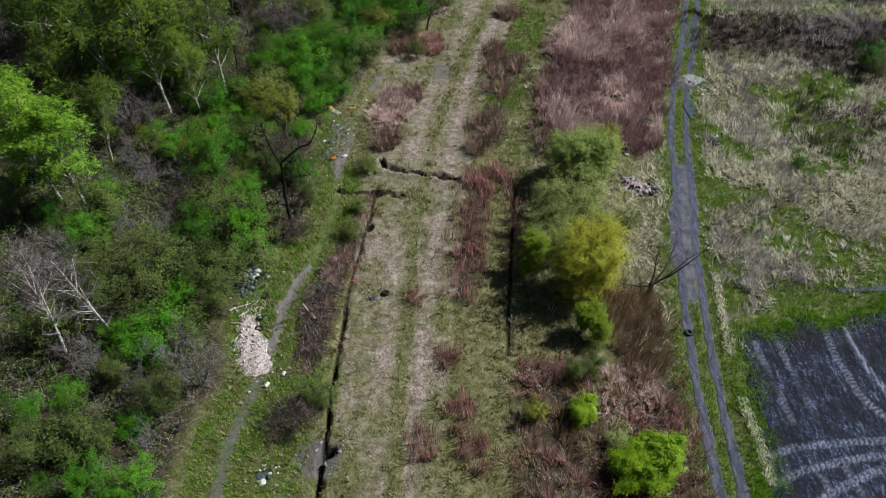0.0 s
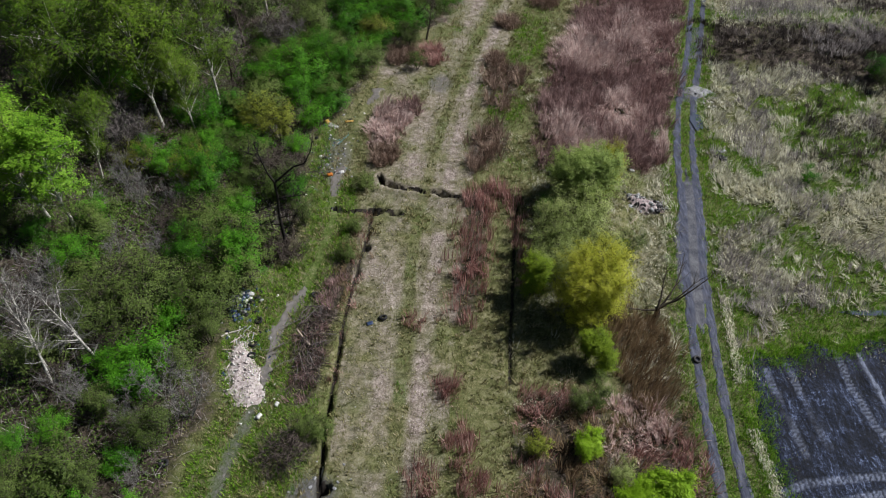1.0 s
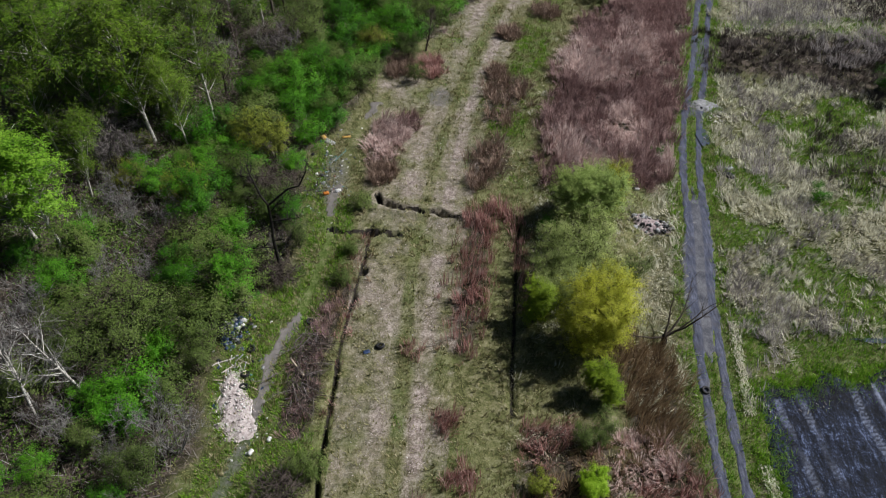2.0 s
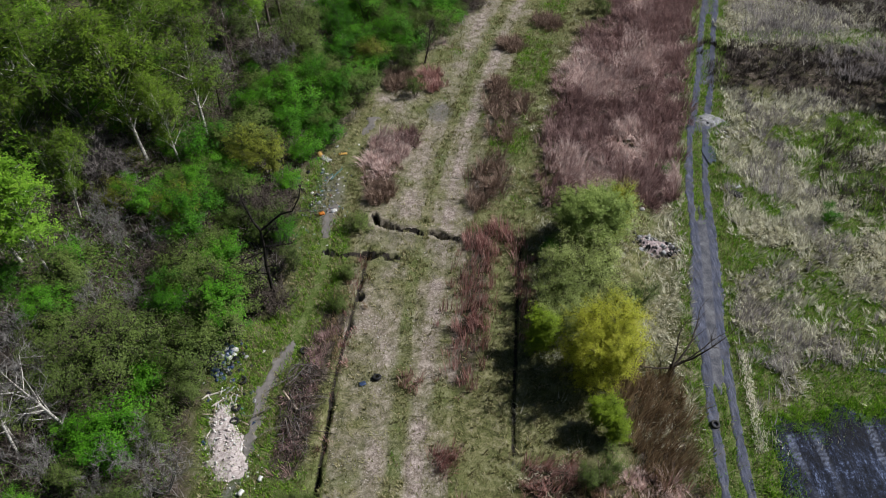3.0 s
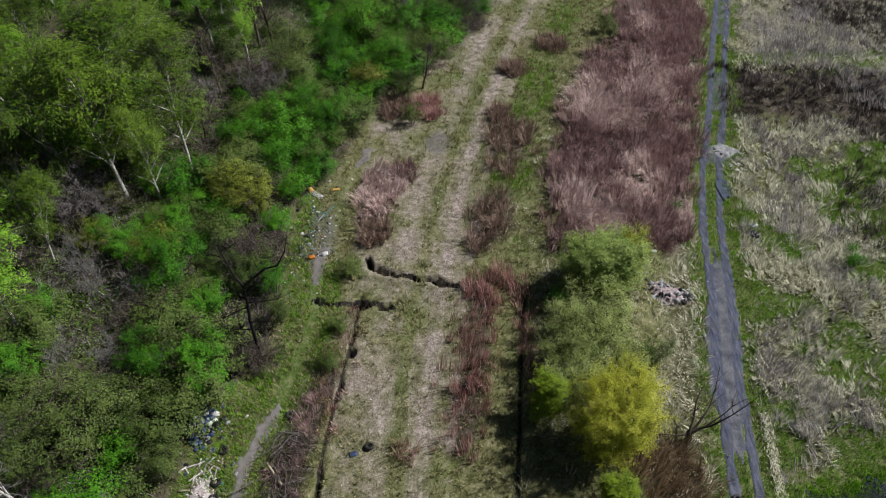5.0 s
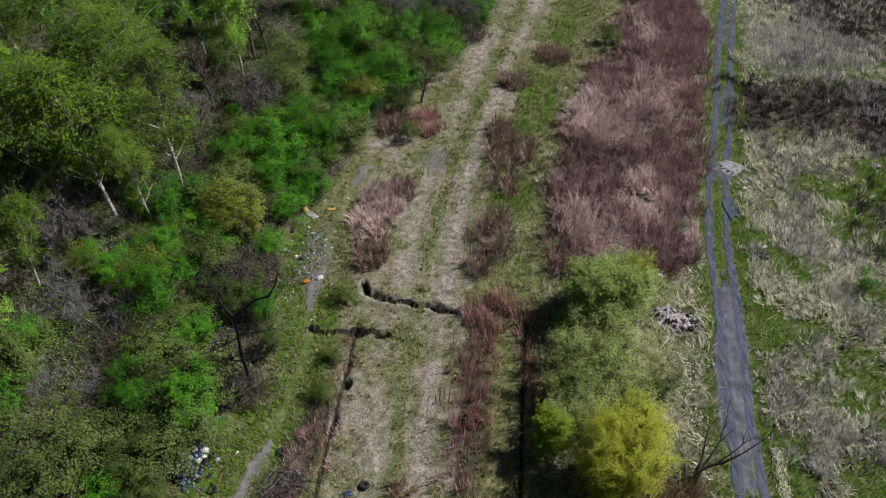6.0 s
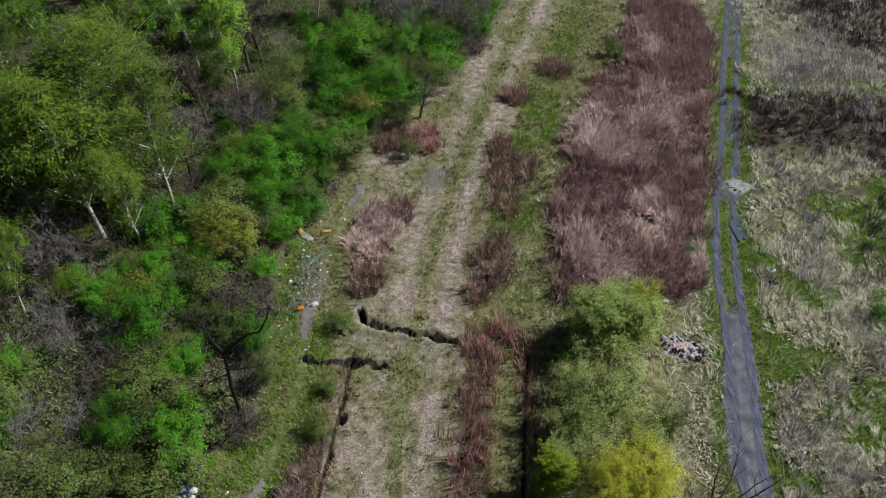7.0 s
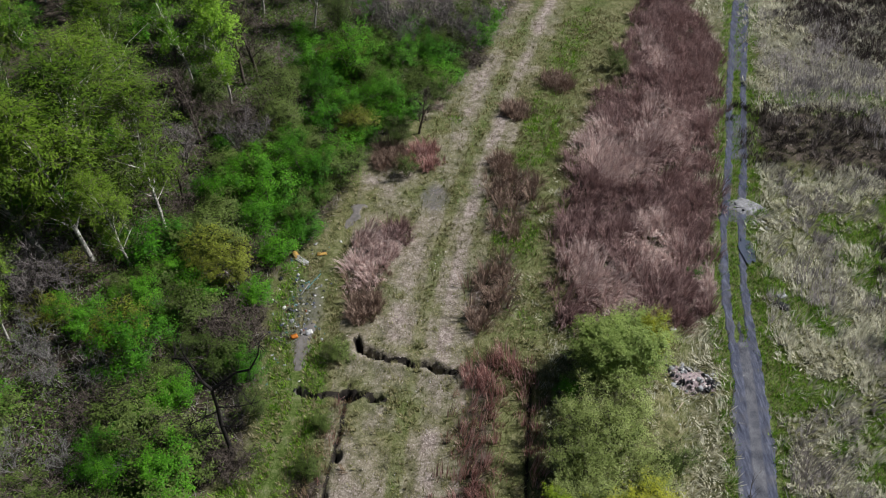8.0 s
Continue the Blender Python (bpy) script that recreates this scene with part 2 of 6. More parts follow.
def ground_mat():
    """Soil, litter, gravel and turf, laid by cover masks whose rims are broken by noise."""
    m = Nodes("soil_and_turf")
    fine, mid, big = m.noise(5.0, 6.0, 0.88), m.noise(1.1, 6.0, 0.75), m.noise(0.22, 3.0)
    a = m.node("SeparateColor")
    at = m.node("Attribute")
    at.attribute_name = "cover_a"
    m.t.links.new(at.outputs["Color"], a.inputs[0])
    bat = m.node("Attribute")
    bat.attribute_name = "cover_b"
    b = m.node("SeparateColor")
    m.t.links.new(bat.outputs["Color"], b.inputs[0])
    rim = m.math("ADD", m.math("MULTIPLY", fine, 0.5), m.math("MULTIPLY", mid, 0.5))

    def mask(s, soft=0.3):
        v = m.math("SUBTRACT", m.math("ADD", s, m.math("MULTIPLY", m.math("SUBTRACT", rim, 0.5), 2.6)), 0.5)
        return m.sharpen(v, -soft, soft)

    base = m.ramp(m.math("ADD", m.math("MULTIPLY", mid, 0.55), m.math("MULTIPLY", fine, 0.45)),
                  [(0.36, (0.028, 0.026, 0.012)), (0.46, (0.085, 0.095, 0.032)), (0.54, (0.18, 0.18, 0.075)), (0.66, (0.38, 0.35, 0.22))])
    green = m.ramp(m.math("ADD", m.math("MULTIPLY", mid, 0.4), m.math("MULTIPLY", fine, 0.6)),
                   [(0.36, (0.02, 0.038, 0.006)), (0.49, (0.075, 0.12, 0.02)), (0.66, (0.2, 0.235, 0.07))])
    gravel = m.ramp(m.math("ADD", m.math("MULTIPLY", m.noise(7.0, 6.0, 0.9), 0.62), m.math("MULTIPLY", m.noise(1.7, 4.0, 0.7), 0.38)), [(0.38, (0.045, 0.034, 0.027)), (0.485, (0.23, 0.185, 0.163)), (0.6, (0.6, 0.525, 0.485))])
    # Leaf litter, its dark tones deepened to paint the shade in gaps under crowns.
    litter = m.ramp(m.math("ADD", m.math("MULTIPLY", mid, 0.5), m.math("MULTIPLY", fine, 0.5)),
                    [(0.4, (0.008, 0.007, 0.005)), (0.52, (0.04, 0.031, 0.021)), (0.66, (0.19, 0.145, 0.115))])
    straw = m.ramp(m.math("ADD", m.math("MULTIPLY", mid, 0.5), m.math("MULTIPLY", fine, 0.5)),
                   [(0.38, (0.022, 0.03, 0.010)), (0.5, (0.10, 0.105, 0.05)), (0.64, (0.36, 0.33, 0.22))])
    # Near-black mud that also paints shade into the cracks, trench and pits.
    mud_shade = m.ramp(fine, [(0.35, (0.008, 0.007, 0.006)), (0.65, (0.034, 0.028, 0.024))])
    ash = m.ramp(fine, [(0.35, (0.06, 0.06, 0.065)), (0.65, (0.16, 0.155, 0.16))])
    c = m.mix(mask(a.outputs[1]), base, green)
    c = m.mix(mask(a.outputs[2]), c, straw)
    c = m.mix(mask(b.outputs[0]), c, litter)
    c = m.mix(mask(a.outputs[0], 0.55), c, gravel)
    c = m.mix(mask(b.outputs[2]), c, ash)
    c = m.mix(mask(b.outputs[1], 0.08), c, mud_shade)
    c = m.mix(m.math("MULTIPLY", big, 0.35), c, m.mix(0.5, c, (0.02, 0.018, 0.01)))
    m.bump(m.math("ADD", fine, mid), 0.9, 0.06)
    return m.done(c, 0.95)


def road_mat():
    m = Nodes("wet_cinder")
    v = m.node("Mapping")
    v.inputs["Scale"].default_value = (1, 0.16, 1)
    m.t.links.new(m.coords(), v.inputs[0])
    streak = m.noise(5.0, 5.0, 0.65, v.outputs[0])
    fine, mid = m.noise(22.0, 5.0, 0.75), m.noise(0.8, 4.0)
    c = m.ramp(m.math("ADD", m.math("MULTIPLY", streak, 0.55), m.math("MULTIPLY", fine, 0.45)),
               [(0.37, (0.02, 0.024, 0.04)), (0.5, (0.056, 0.064, 0.098)), (0.63, (0.135, 0.148, 0.205))])
    c = m.mix(m.sharpen(mid, 0.5, 0.75), c, (0.06, 0.06, 0.075))
    worn = m.node("Attribute")
    worn.attribute_name = "worn"
    crown = m.ramp(m.math("ADD", m.math("MULTIPLY", fine, 0.6), m.math("MULTIPLY", mid, 0.4)), [(0.38, (0.035, 0.038, 0.05)), (0.5, (0.082, 0.086, 0.105)), (0.62, (0.175, 0.178, 0.195))])
    c = m.mix(m.sharpen(m.math("ADD", worn.outputs["Fac"], m.math("MULTIPLY", m.math("SUBTRACT", fine, 0.5), 1.6)), 0.35, 0.75), crown, c)
    m.bump(m.math("ADD", fine, streak), 0.5, 0.03)
    return m.done(c, m.ramp(mid, [(0.4, (0.85, 0.85, 0.85)), (0.65, (0.5, 0.5, 0.5))]))


def slag_mat():
    m = Nodes("black_slag")
    v = m.node("Mapping")
    v.inputs["Scale"].default_value = (1, 0.22, 1)
    v.inputs["Rotation"].default_value = (0, 0, radians(-16))
    m.t.links.new(m.coords(), v.inputs[0])
    streak, fine, mid = m.noise(4.5, 6.0, 0.85, v.outputs[0]), m.noise(5.0, 6.0, 0.85), m.noise(0.45, 4.0)
    f = m.math("ADD", m.math("MULTIPLY", streak, 0.5), m.math("MULTIPLY", fine, 0.35))
    f = m.math("ADD", f, m.math("MULTIPLY", mid, 0.2))
    at = m.node("Attribute")
    at.attribute_name = "pressed"
    c = m.ramp(f, [(0.47, (0.002, 0.003, 0.006)), (0.52, (0.006, 0.009, 0.02)), (0.57, (0.02, 0.029, 0.06)), (0.625, (0.145, 0.185, 0.31))])
    dust = m.ramp(fine, [(0.38, (0.055, 0.068, 0.105)), (0.6, (0.25, 0.285, 0.39))])
    c = m.mix(m.math("MULTIPLY", at.outputs["Fac"], 0.85), c, dust)
    m.bump(m.math("ADD", fine, streak), 0.9, 0.05)
    return m.done(c, 0.8)


def birch_mat():
    m = Nodes("birch_bark")
    v = m.node("Mapping")
    v.inputs["Scale"].default_value = (3, 3, 14)
    m.t.links.new(m.coords(), v.inputs[0])
    n = m.noise(1.0, 4.0, 0.6, v.outputs[0])
    return m.done(m.ramp(n, [(0.38, (0.06, 0.05, 0.045)), (0.46, (0.5, 0.48, 0.44)), (0.7, (0.74, 0.72, 0.68))]), 0.8)


GROUND, ROADM, SLAGM, BIRCH = ground_mat(), road_mat(), slag_mat(), birch_mat()
PATHM = plain_mat("trodden_ash", (0.12, 0.112, 0.105), (0.215, 0.20, 0.19), 2.0, 0.9)
BARK = plain_mat("dark_bark", (0.035, 0.028, 0.022), (0.10, 0.085, 0.07), 6.0, 0.9)
GREYBARK = plain_mat("grey_bark", (0.085, 0.074, 0.072), (0.27, 0.24, 0.235), 5.0, 0.9)
TWIG = plain_mat("purple_brown_twigs", (0.05, 0.04, 0.034), (0.15, 0.122, 0.105), 2.0, 0.9)
CHAR = plain_mat("blackened_wood", (0.008, 0.007, 0.007), (0.035, 0.03, 0.028), 5.0, 0.85)
RUBBER = plain_mat("tyre_rubber", (0.008, 0.008, 0.009), (0.03, 0.03, 0.033), 8.0, 0.6)
L_GREEN = leaf_mat("fresh_green_leaves", [(0.012, 0.045, 0.004), (0.034, 0.13, 0.008), (0.07, 0.23, 0.011), (0.14, 0.37, 0.024)])
L_BIRCH = leaf_mat("birch_leaves", [(0.014, 0.037, 0.004), (0.046, 0.098, 0.008), (0.10, 0.182, 0.014), (0.195, 0.305, 0.034)])
L_LIGHT = leaf_mat("light_birch_leaves", [(0.025, 0.075, 0.007), (0.07, 0.175, 0.012), (0.145, 0.31, 0.022), (0.28, 0.48, 0.05)])
L_OLIVE = leaf_mat("olive_leaves", [(0.026, 0.046, 0.010), (0.064, 0.102, 0.022), (0.118, 0.172, 0.04), (0.185, 0.25, 0.07)])
L_AMBER = leaf_mat("amber_green_leaves", [(0.06, 0.055, 0.018), (0.13, 0.13, 0.028), (0.19, 0.23, 0.03), (0.30, 0.36, 0.05)])
L_WILLOW = leaf_mat("yellow_willow_leaves", [(0.14, 0.18, 0.02), (0.31, 0.35, 0.035), (0.51, 0.53, 0.06), (0.7, 0.69, 0.13)], 0.5, spread=0.3)
L_PALE = leaf_mat("grey_green_willow_leaves", [(0.11, 0.15, 0.045), (0.24, 0.31, 0.09), (0.38, 0.46, 0.16), (0.54, 0.6, 0.27)], 0.5, spread=0.3)
L_DOME = leaf_mat("mid_green_willow_leaves", [(0.10, 0.16, 0.038), (0.21, 0.30, 0.075), (0.34, 0.44, 0.13), (0.5, 0.59, 0.22)], 0.45, spread=0.3)
L_SHOOT = leaf_mat("lime_willow_leaves", [(0.06, 0.10, 0.008), (0.14, 0.22, 0.015), (0.24, 0.35, 0.025), (0.36, 0.46, 0.05)], 0.4)
L_LIME = leaf_mat("lime_green_leaves", [(0.06, 0.12, 0.006), (0.17, 0.31, 0.012), (0.31, 0.50, 0.03), (0.5, 0.70, 0.09)], 0.45)
PALETWIG = plain_mat("pale_grey_twigs", (0.09, 0.086, 0.082), (0.27, 0.258, 0.248), 4.0, 0.9)
L_HERB = leaf_mat("ground_herb_leaves", [(0.03, 0.065, 0.010), (0.065, 0.13, 0.018), (0.11, 0.20, 0.03), (0.17, 0.26, 0.06)], tree=0.0, blotch=0.4)
B_TURF = leaf_mat("turf_blades", [(0.03, 0.045, 0.01), (0.11, 0.125, 0.035), (0.22, 0.215, 0.09), (0.40, 0.37, 0.22)], 0.2, tree=0.0, blotch=0.9, spread=0.35)
B_TUSSOCK = leaf_mat("coarse_tussock_blades", [(0.035, 0.045, 0.014), (0.12, 0.125, 0.045), (0.27, 0.245, 0.12), (0.55, 0.5, 0.34)], 0.2, tree=0.0, blotch=1.6, spread=0.3)
B_LUSH = leaf_mat("lush_grass_blades", [(0.035, 0.10, 0.006), (0.095, 0.24, 0.012), (0.18, 0.37, 0.022), (0.30, 0.48, 0.06)], 0.35, tree=0.0, blotch=0.4, spread=0.6)
B_STRAW = leaf_mat("bleached_straw", [(0.13, 0.13, 0.075), (0.38, 0.37, 0.26), (0.68, 0.66, 0.52), (0.88, 0.87, 0.76)], 0.3, tree=0.0, blotch=2.4, spread=0.3)
B_GREY = leaf_mat("grey_dead_stalks", [(0.07, 0.062, 0.062), (0.19, 0.172, 0.168), (0.36, 0.33, 0.325), (0.6, 0.565, 0.56)], 0.3, tree=0.0, blotch=2.4, spread=0.3)
B_REED = leaf_mat("dry_reed_stalks", [(0.13, 0.08, 0.075), (0.36, 0.245, 0.23), (0.64, 0.49, 0.455), (0.86, 0.76, 0.71)], 0.35, tree=0.0, blotch=2.4, spread=0.3)
B_MAUVE = leaf_mat("mauve_brown_stalks", [(0.045, 0.026, 0.026), (0.155, 0.092, 0.088), (0.3, 0.195, 0.185), (0.52, 0.38, 0.36)], 0.25, tree=0.0, blotch=2.4, spread=0.3)
B_DARK = leaf_mat("dark_dead_heath", [(0.015, 0.013, 0.011), (0.042, 0.036, 0.03), (0.085, 0.07, 0.062), (0.175, 0.145, 0.135)], 0.1, tree=0.0, blotch=0.4, spread=0.6)
B_RED = leaf_mat("red_brown_stalks", [(0.07, 0.031, 0.028), (0.24, 0.115, 0.10), (0.44, 0.24, 0.215), (0.66, 0.46, 0.42)], 0.4, tree=0.0, blotch=0.5, spread=0.6)
B_RUSSET = leaf_mat("russet_brown_twigs", [(0.05, 0.033, 0.024), (0.15, 0.10, 0.075), (0.29, 0.205, 0.16), (0.48, 0.37, 0.3)], 0.2, tree=0.0, blotch=2.4, spread=0.3)
B_BROWN = leaf_mat("brown_reed_stalks", [(0.07, 0.045, 0.025), (0.15, 0.10, 0.06), (0.24, 0.17, 0.10), (0.36, 0.27, 0.17)], 0.4, tree=0.0, blotch=0.5, spread=0.6)


# ---- ground, road, path, yard ----
REED_BIG = [(9.4, 63.4), (10.6, 69), (11.3, 72.2), (12.3, 79.2), (13.6, 83.6), (15.5, 90), (16.7, 94.3), (20.7, 99.2), (23.4, 108.5), (26.3, 119), (29, 124), (33, 124), (34.2, 112), (31.6, 99.7), (29.2, 92), (26.9, 83.7), (24.2, 72.2), (22.4, 66.5), (21, 64.6), (17.5, 62.4), (15.4, 61.9), (12.3, 63.2)]
REED_LEFT = [(-6.7, 67.6), (-7.4, 70.8), (-7.0, 73.2), (-5.8, 74.4), (-4.4, 74.4), (-3.6, 73.2), (-3.9, 70.6), (-4.7, 67.8), (-5.0, 63.6), (-6.2, 63.2), (-6.7, 65)]
RED_STRIP = [(2.4, 59.6), (4.6, 59.4), (4.3, 55), (3.9, 51), (2.6, 44), (1.6, 41.5), (0.4, 42.5), (0.9, 48), (1.6, 54)]
REED_MID = [(5.2, 72.6), (3.9, 74.5), (5.0, 79), (5.9, 82.5), (8.9, 83.4), (9.6, 79), (8.6, 76), (7.0, 73.2)]
REED_MID_NEAR = [(2.6, 62.0), (1.9, 64.6), (3.0, 68.5), (3.9, 70.8), (6.5, 70.6), (6.8, 65.8), (5.4, 63.2)]
REED_BROWN = [(12.4, 42.6), (14.5, 44.8), (17.0, 44.3), (17.9, 41.5), (17.2, 36.5), (14.5, 34.8), (12.4, 37)]
HEATH = [(31.8, 85.6), (34.4, 95.4), (40, 96), (48, 94.6), (62, 94), (64, 76), (54, 76.5), (47.5, 80.5), (42.5, 84.3), (37, 84.4)]
HEATH_FAR = [(48, 130), (45, 110.5), (49, 109), (53, 105), (56, 100), (72, 99), (72, 130)]
STRAW_FAR = [(35.2, 99.6), (39.6, 98), (49, 95.8), (55, 96.4), (53, 104), (49, 108), (45, 110), (47.7, 126), (42.4, 126)]
REED_NEAR = [(5.6, 36), (9.5, 36.5), (12, 34), (17.2, 35), (17.8, 30), (17, 22), (5, 20), (4.6, 28)]


PATH_OFF = lambda x, y: np.abs(x - along(PATH, y)) + 9 * (y > 77.5)


def soft_inside(poly, x, y, rim=1.0):
    d = off_line(list(poly) + [poly[0]], x, y)
    s = np.where(inside(poly, x, y), d, -d)
    return step(-rim, rim, s + 1.6 * rim * (fbm(x, y, 2.2, 5) - 0.5))


def cover(x, y):
    """How much of each cover lies at a place."""
    n1, n2 = fbm(x, y, 3.5, 0), fbm(x, y, 8.0, 2)
    dl, dr = np.abs(x - along(BED_LEFT, y)), np.abs(x - along(BED_RIGHT, y))
    far = step(58, 66, y)
    blot = 1.0 * (fbm(x, y, 4.5, 3) - 0.5) + 1.1 * (fbm(x, y, 1.5, 1, 3) - 0.5)
    gravel = np.maximum((0.5 + 0.06 * far + blot) * (1 - step(0.2, 1.9, dl)), (0.74 + 0.06 * far + blot) * (1 - step(0.25, 1.2, dr)))
    gravel = np.maximum(gravel, (0.32 - 0.05 * far + blot) * (x > along(TRENCH, y) + 0.8) * (x < along(BED_RIGHT, y) + 2.2))
    gravel = np.maximum(gravel, 0.62 * (1 - step(0.4, 1.2, off_line(CRACK_A, x, y))))
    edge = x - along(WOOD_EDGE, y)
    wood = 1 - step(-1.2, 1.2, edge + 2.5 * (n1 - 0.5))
    right = x - along(ROAD, y)
    centre = 0.5 * (along(BED_LEFT, y) + along(BED_RIGHT, y))
    mid = (0.3 + 1.5 * (fbm(x, y, 2.6, 4, 3) - 0.5)) * (1 - step(0.35, 0.85, np.abs(x - centre)))
    gravel = gravel * (1 - 0.75 * (1 - step(0.3, 0.75, np.abs(x - centre))))
    lane = step(1.5, 3.0, x - along(BED_RIGHT, y)) * (1 - step(5, 9, x - along(BED_RIGHT, y))) * step(64, 74, y) * (0.15 + 1.05 * fbm(x, y, 2.4, 1, 3))
    verge = (1 - step(2.0, 3.2, np.abs(right))) * 0.9 * (0.6 + 0.7 * n1)
    glade = step(-1, 1.5, edge) * (1 - step(-1.5, 0.5, x - along(TRENCH, y) + 2 * (y > 60))) * (0.55 + 0.55 * n1)
    by_path = (1 - step(0.7, 2.2, np.abs(x - along(PATH, y) - 0.6))) * step(38, 44, y) * (1 - step(59, 63, y)) * (0.95 + 0.5 * n1)
    turf = np.clip(0.18 + 1.1 * (n1 - 0.42), 0, 1) * (right < 0)
    meadow_green = np.maximum(step(0.44, 0.58, fbm(x, y, 3.6, 4)), 0.46) * (right > 2) * 0.95 * (1 - 0.5 * soft_inside(HEATH, x, y, 2.0)) * (1 - 0.8 * step(97, 100, y))
    near_green = (1 - step(2, 7, np.abs(y - 43) + 0.4 * np.abs(x - 27))) * (right > 1.5) * (0.5 + 1.2 * step(0.4, 0.6, fbm(x, y, 2.2, 2)))
    bank_green = (1 - step(0.3, 1.0, np.abs(x - 0.5 * (along(ROAD, y) + 22.2) - 0.5))) * (y < 40) * (right > 1.2) * 0.9
    ditch = (1 - step(0.8, 2.2, np.abs(y - 96.5 - 0.05 * x))) * (right > 2)
    green = np.clip(np.maximum.reduce([mid, lane, verge, glade, by_path, turf, meadow_green, near_green * 0.9, bank_green, ditch * 0.8]), 0, 1)
    straw = (right > 1.8) * (0.25 + 0.6 * step(0.36, 0.58, n2))
    straw = np.maximum(straw, 0.9 * (right > 1.8) * step(96.5, 99, y) * (1 - soft_inside(HEATH_FAR, x, y, 1.5)))
    straw = np.maximum(straw, step(13, 15, tilt_u(x, y)) * (right < -1.5) * 0.7)
    straw = np.maximum(straw * (1 - 0.8 * np.maximum(meadow_green, near_green)), 0)
    # Mud, with the shade inside cracks, trench, drain and pits painted along.
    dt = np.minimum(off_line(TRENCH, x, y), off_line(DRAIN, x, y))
    mud_shade = np.maximum(0.95 * (1 - step(0.1, 0.45, np.minimum(off_line(CRACK_A, x, y), off_line(CRACK_B, x, y)))), 0.78 * (1 - step(0.0, 0.34, dt)))
    mud_shade = np.maximum(mud_shade, 0.95 * (1 - step(0.6, 1.0, np.hypot((x + 6.1) / 1.15, (y - 56.1) / 0.7))))
    mud_shade = np.maximum(mud_shade, 0.8 - step(0.2, 0.9, np.hypot(x + 7.6, (y - 28.4) * 0.8)))
    mud_shade = np.maximum(mud_shade, 0.55 * (1 - step(0.3, 1.3, np.hypot(x + 11.6, y - 26.8))))
    heath = soft_inside(HEATH, x, y, 2.0) * (right > 1.8)
    ash = 0.75 * (1 - step(0.8, 2.4, np.hypot(x + 8.2, y - 28))) + 0.5 * (1 - step(1.0, 2.6, np.hypot((x + 10.6), (y - 64) / 2.2)))
    ash = np.maximum(ash, 0.52 * (1 - step(0.25, 0.95, PATH_OFF(x, y))) * (1 - step(35.5, 38, y)))
    ash = np.maximum(ash, 0.7 * (1 - step(1.0, 2.2, np.hypot((x - 29.3) / 1.2, y - 78))))
    ash = np.maximum(ash, 0.55 * (1 - step(0.8, 2.0, np.hypot(x + 0.3, (y - 78.5) / 1.5))))
    heath = np.maximum(heath, soft_inside(HEATH_FAR, x, y, 2.0))
    reed = np.maximum.reduce([soft_inside(p, x, y) for p in (REED_BIG, REED_LEFT, RED_STRIP, REED_MID, REED_MID_NEAR, REED_BROWN, REED_NEAR)])
    bank = (1 - step(0.6, 1.8, off_line([(-10.2, 36), (-9.9, 40), (-9.0, 45.5), (-8.2, 49)], x, y))) * 0.9
    # Litter under wood and reeds brings that painted gap shade with it.
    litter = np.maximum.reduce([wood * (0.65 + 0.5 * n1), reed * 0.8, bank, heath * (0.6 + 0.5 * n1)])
    return gravel, green, straw, litter, mud_shade, np.clip(ash, 0, 1)


xs = grid_axis([(-1500, -300, 240), (-300, -70, 25), (-70, -46, 2.4), (-46, -17, 0.6), (-17, -11, 0.35), (-11, 2, 0.13), (2, 8, 0.24), (8, 36, 0.55), (36, 64, 0.9), (64, 110, 4), (110, 300, 25), (300, 1500, 240)])
ys = grid_axis([(-800, -60, 150), (-60, 16, 8), (16, 24, 0.8), (24, 64, 0.22), (64, 90, 0.42), (90, 130, 0.8), (130, 180, 5), (180, 400, 30), (400, 2500, 300)])
ground_me, gx, gy = grid_mesh("ground", xs, ys, ground_z, GROUND)
cov = cover(gx, gy)
paint(ground_me, "cover_a", r=cov[0], g=cov[1], b=cov[2])
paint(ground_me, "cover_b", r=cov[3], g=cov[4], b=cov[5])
thing("ground", ground_me, label="waste ground of soil, thin turf, gravel and leaf litter", category="ground", kind="structure")


def ribbon(name, line, y0, y1, half, cols, pitch, zfun, mat):
    """A strip that follows a line; its rims dive under the turf where it frays."""
    yy = np.arange(y0, y1, pitch)
    vv = np.linspace(-half, half, cols)
    Y, V = np.meshgrid(yy, vv, indexing="ij")
    # smoothed middle line
    mid = np.mean([along(line, Y + o) for o in np.linspace(-3, 3, 9)], axis=0)
    X = mid + V
    Z = ground_z(X, Y) + zfun(X, Y, V)
    n, k = Y.shape
    i, j = np.meshgrid(np.arange(n - 1), np.arange(k - 1), indexing="ij")
    a = (i * k + j).ravel()
    quads = np.stack([a, a + 1, a + k + 1, a + k], 1)
    return mesh_np(name, np.stack([X.ravel(), Y.ravel(), Z.ravel()], 1), [quads], mat, True)


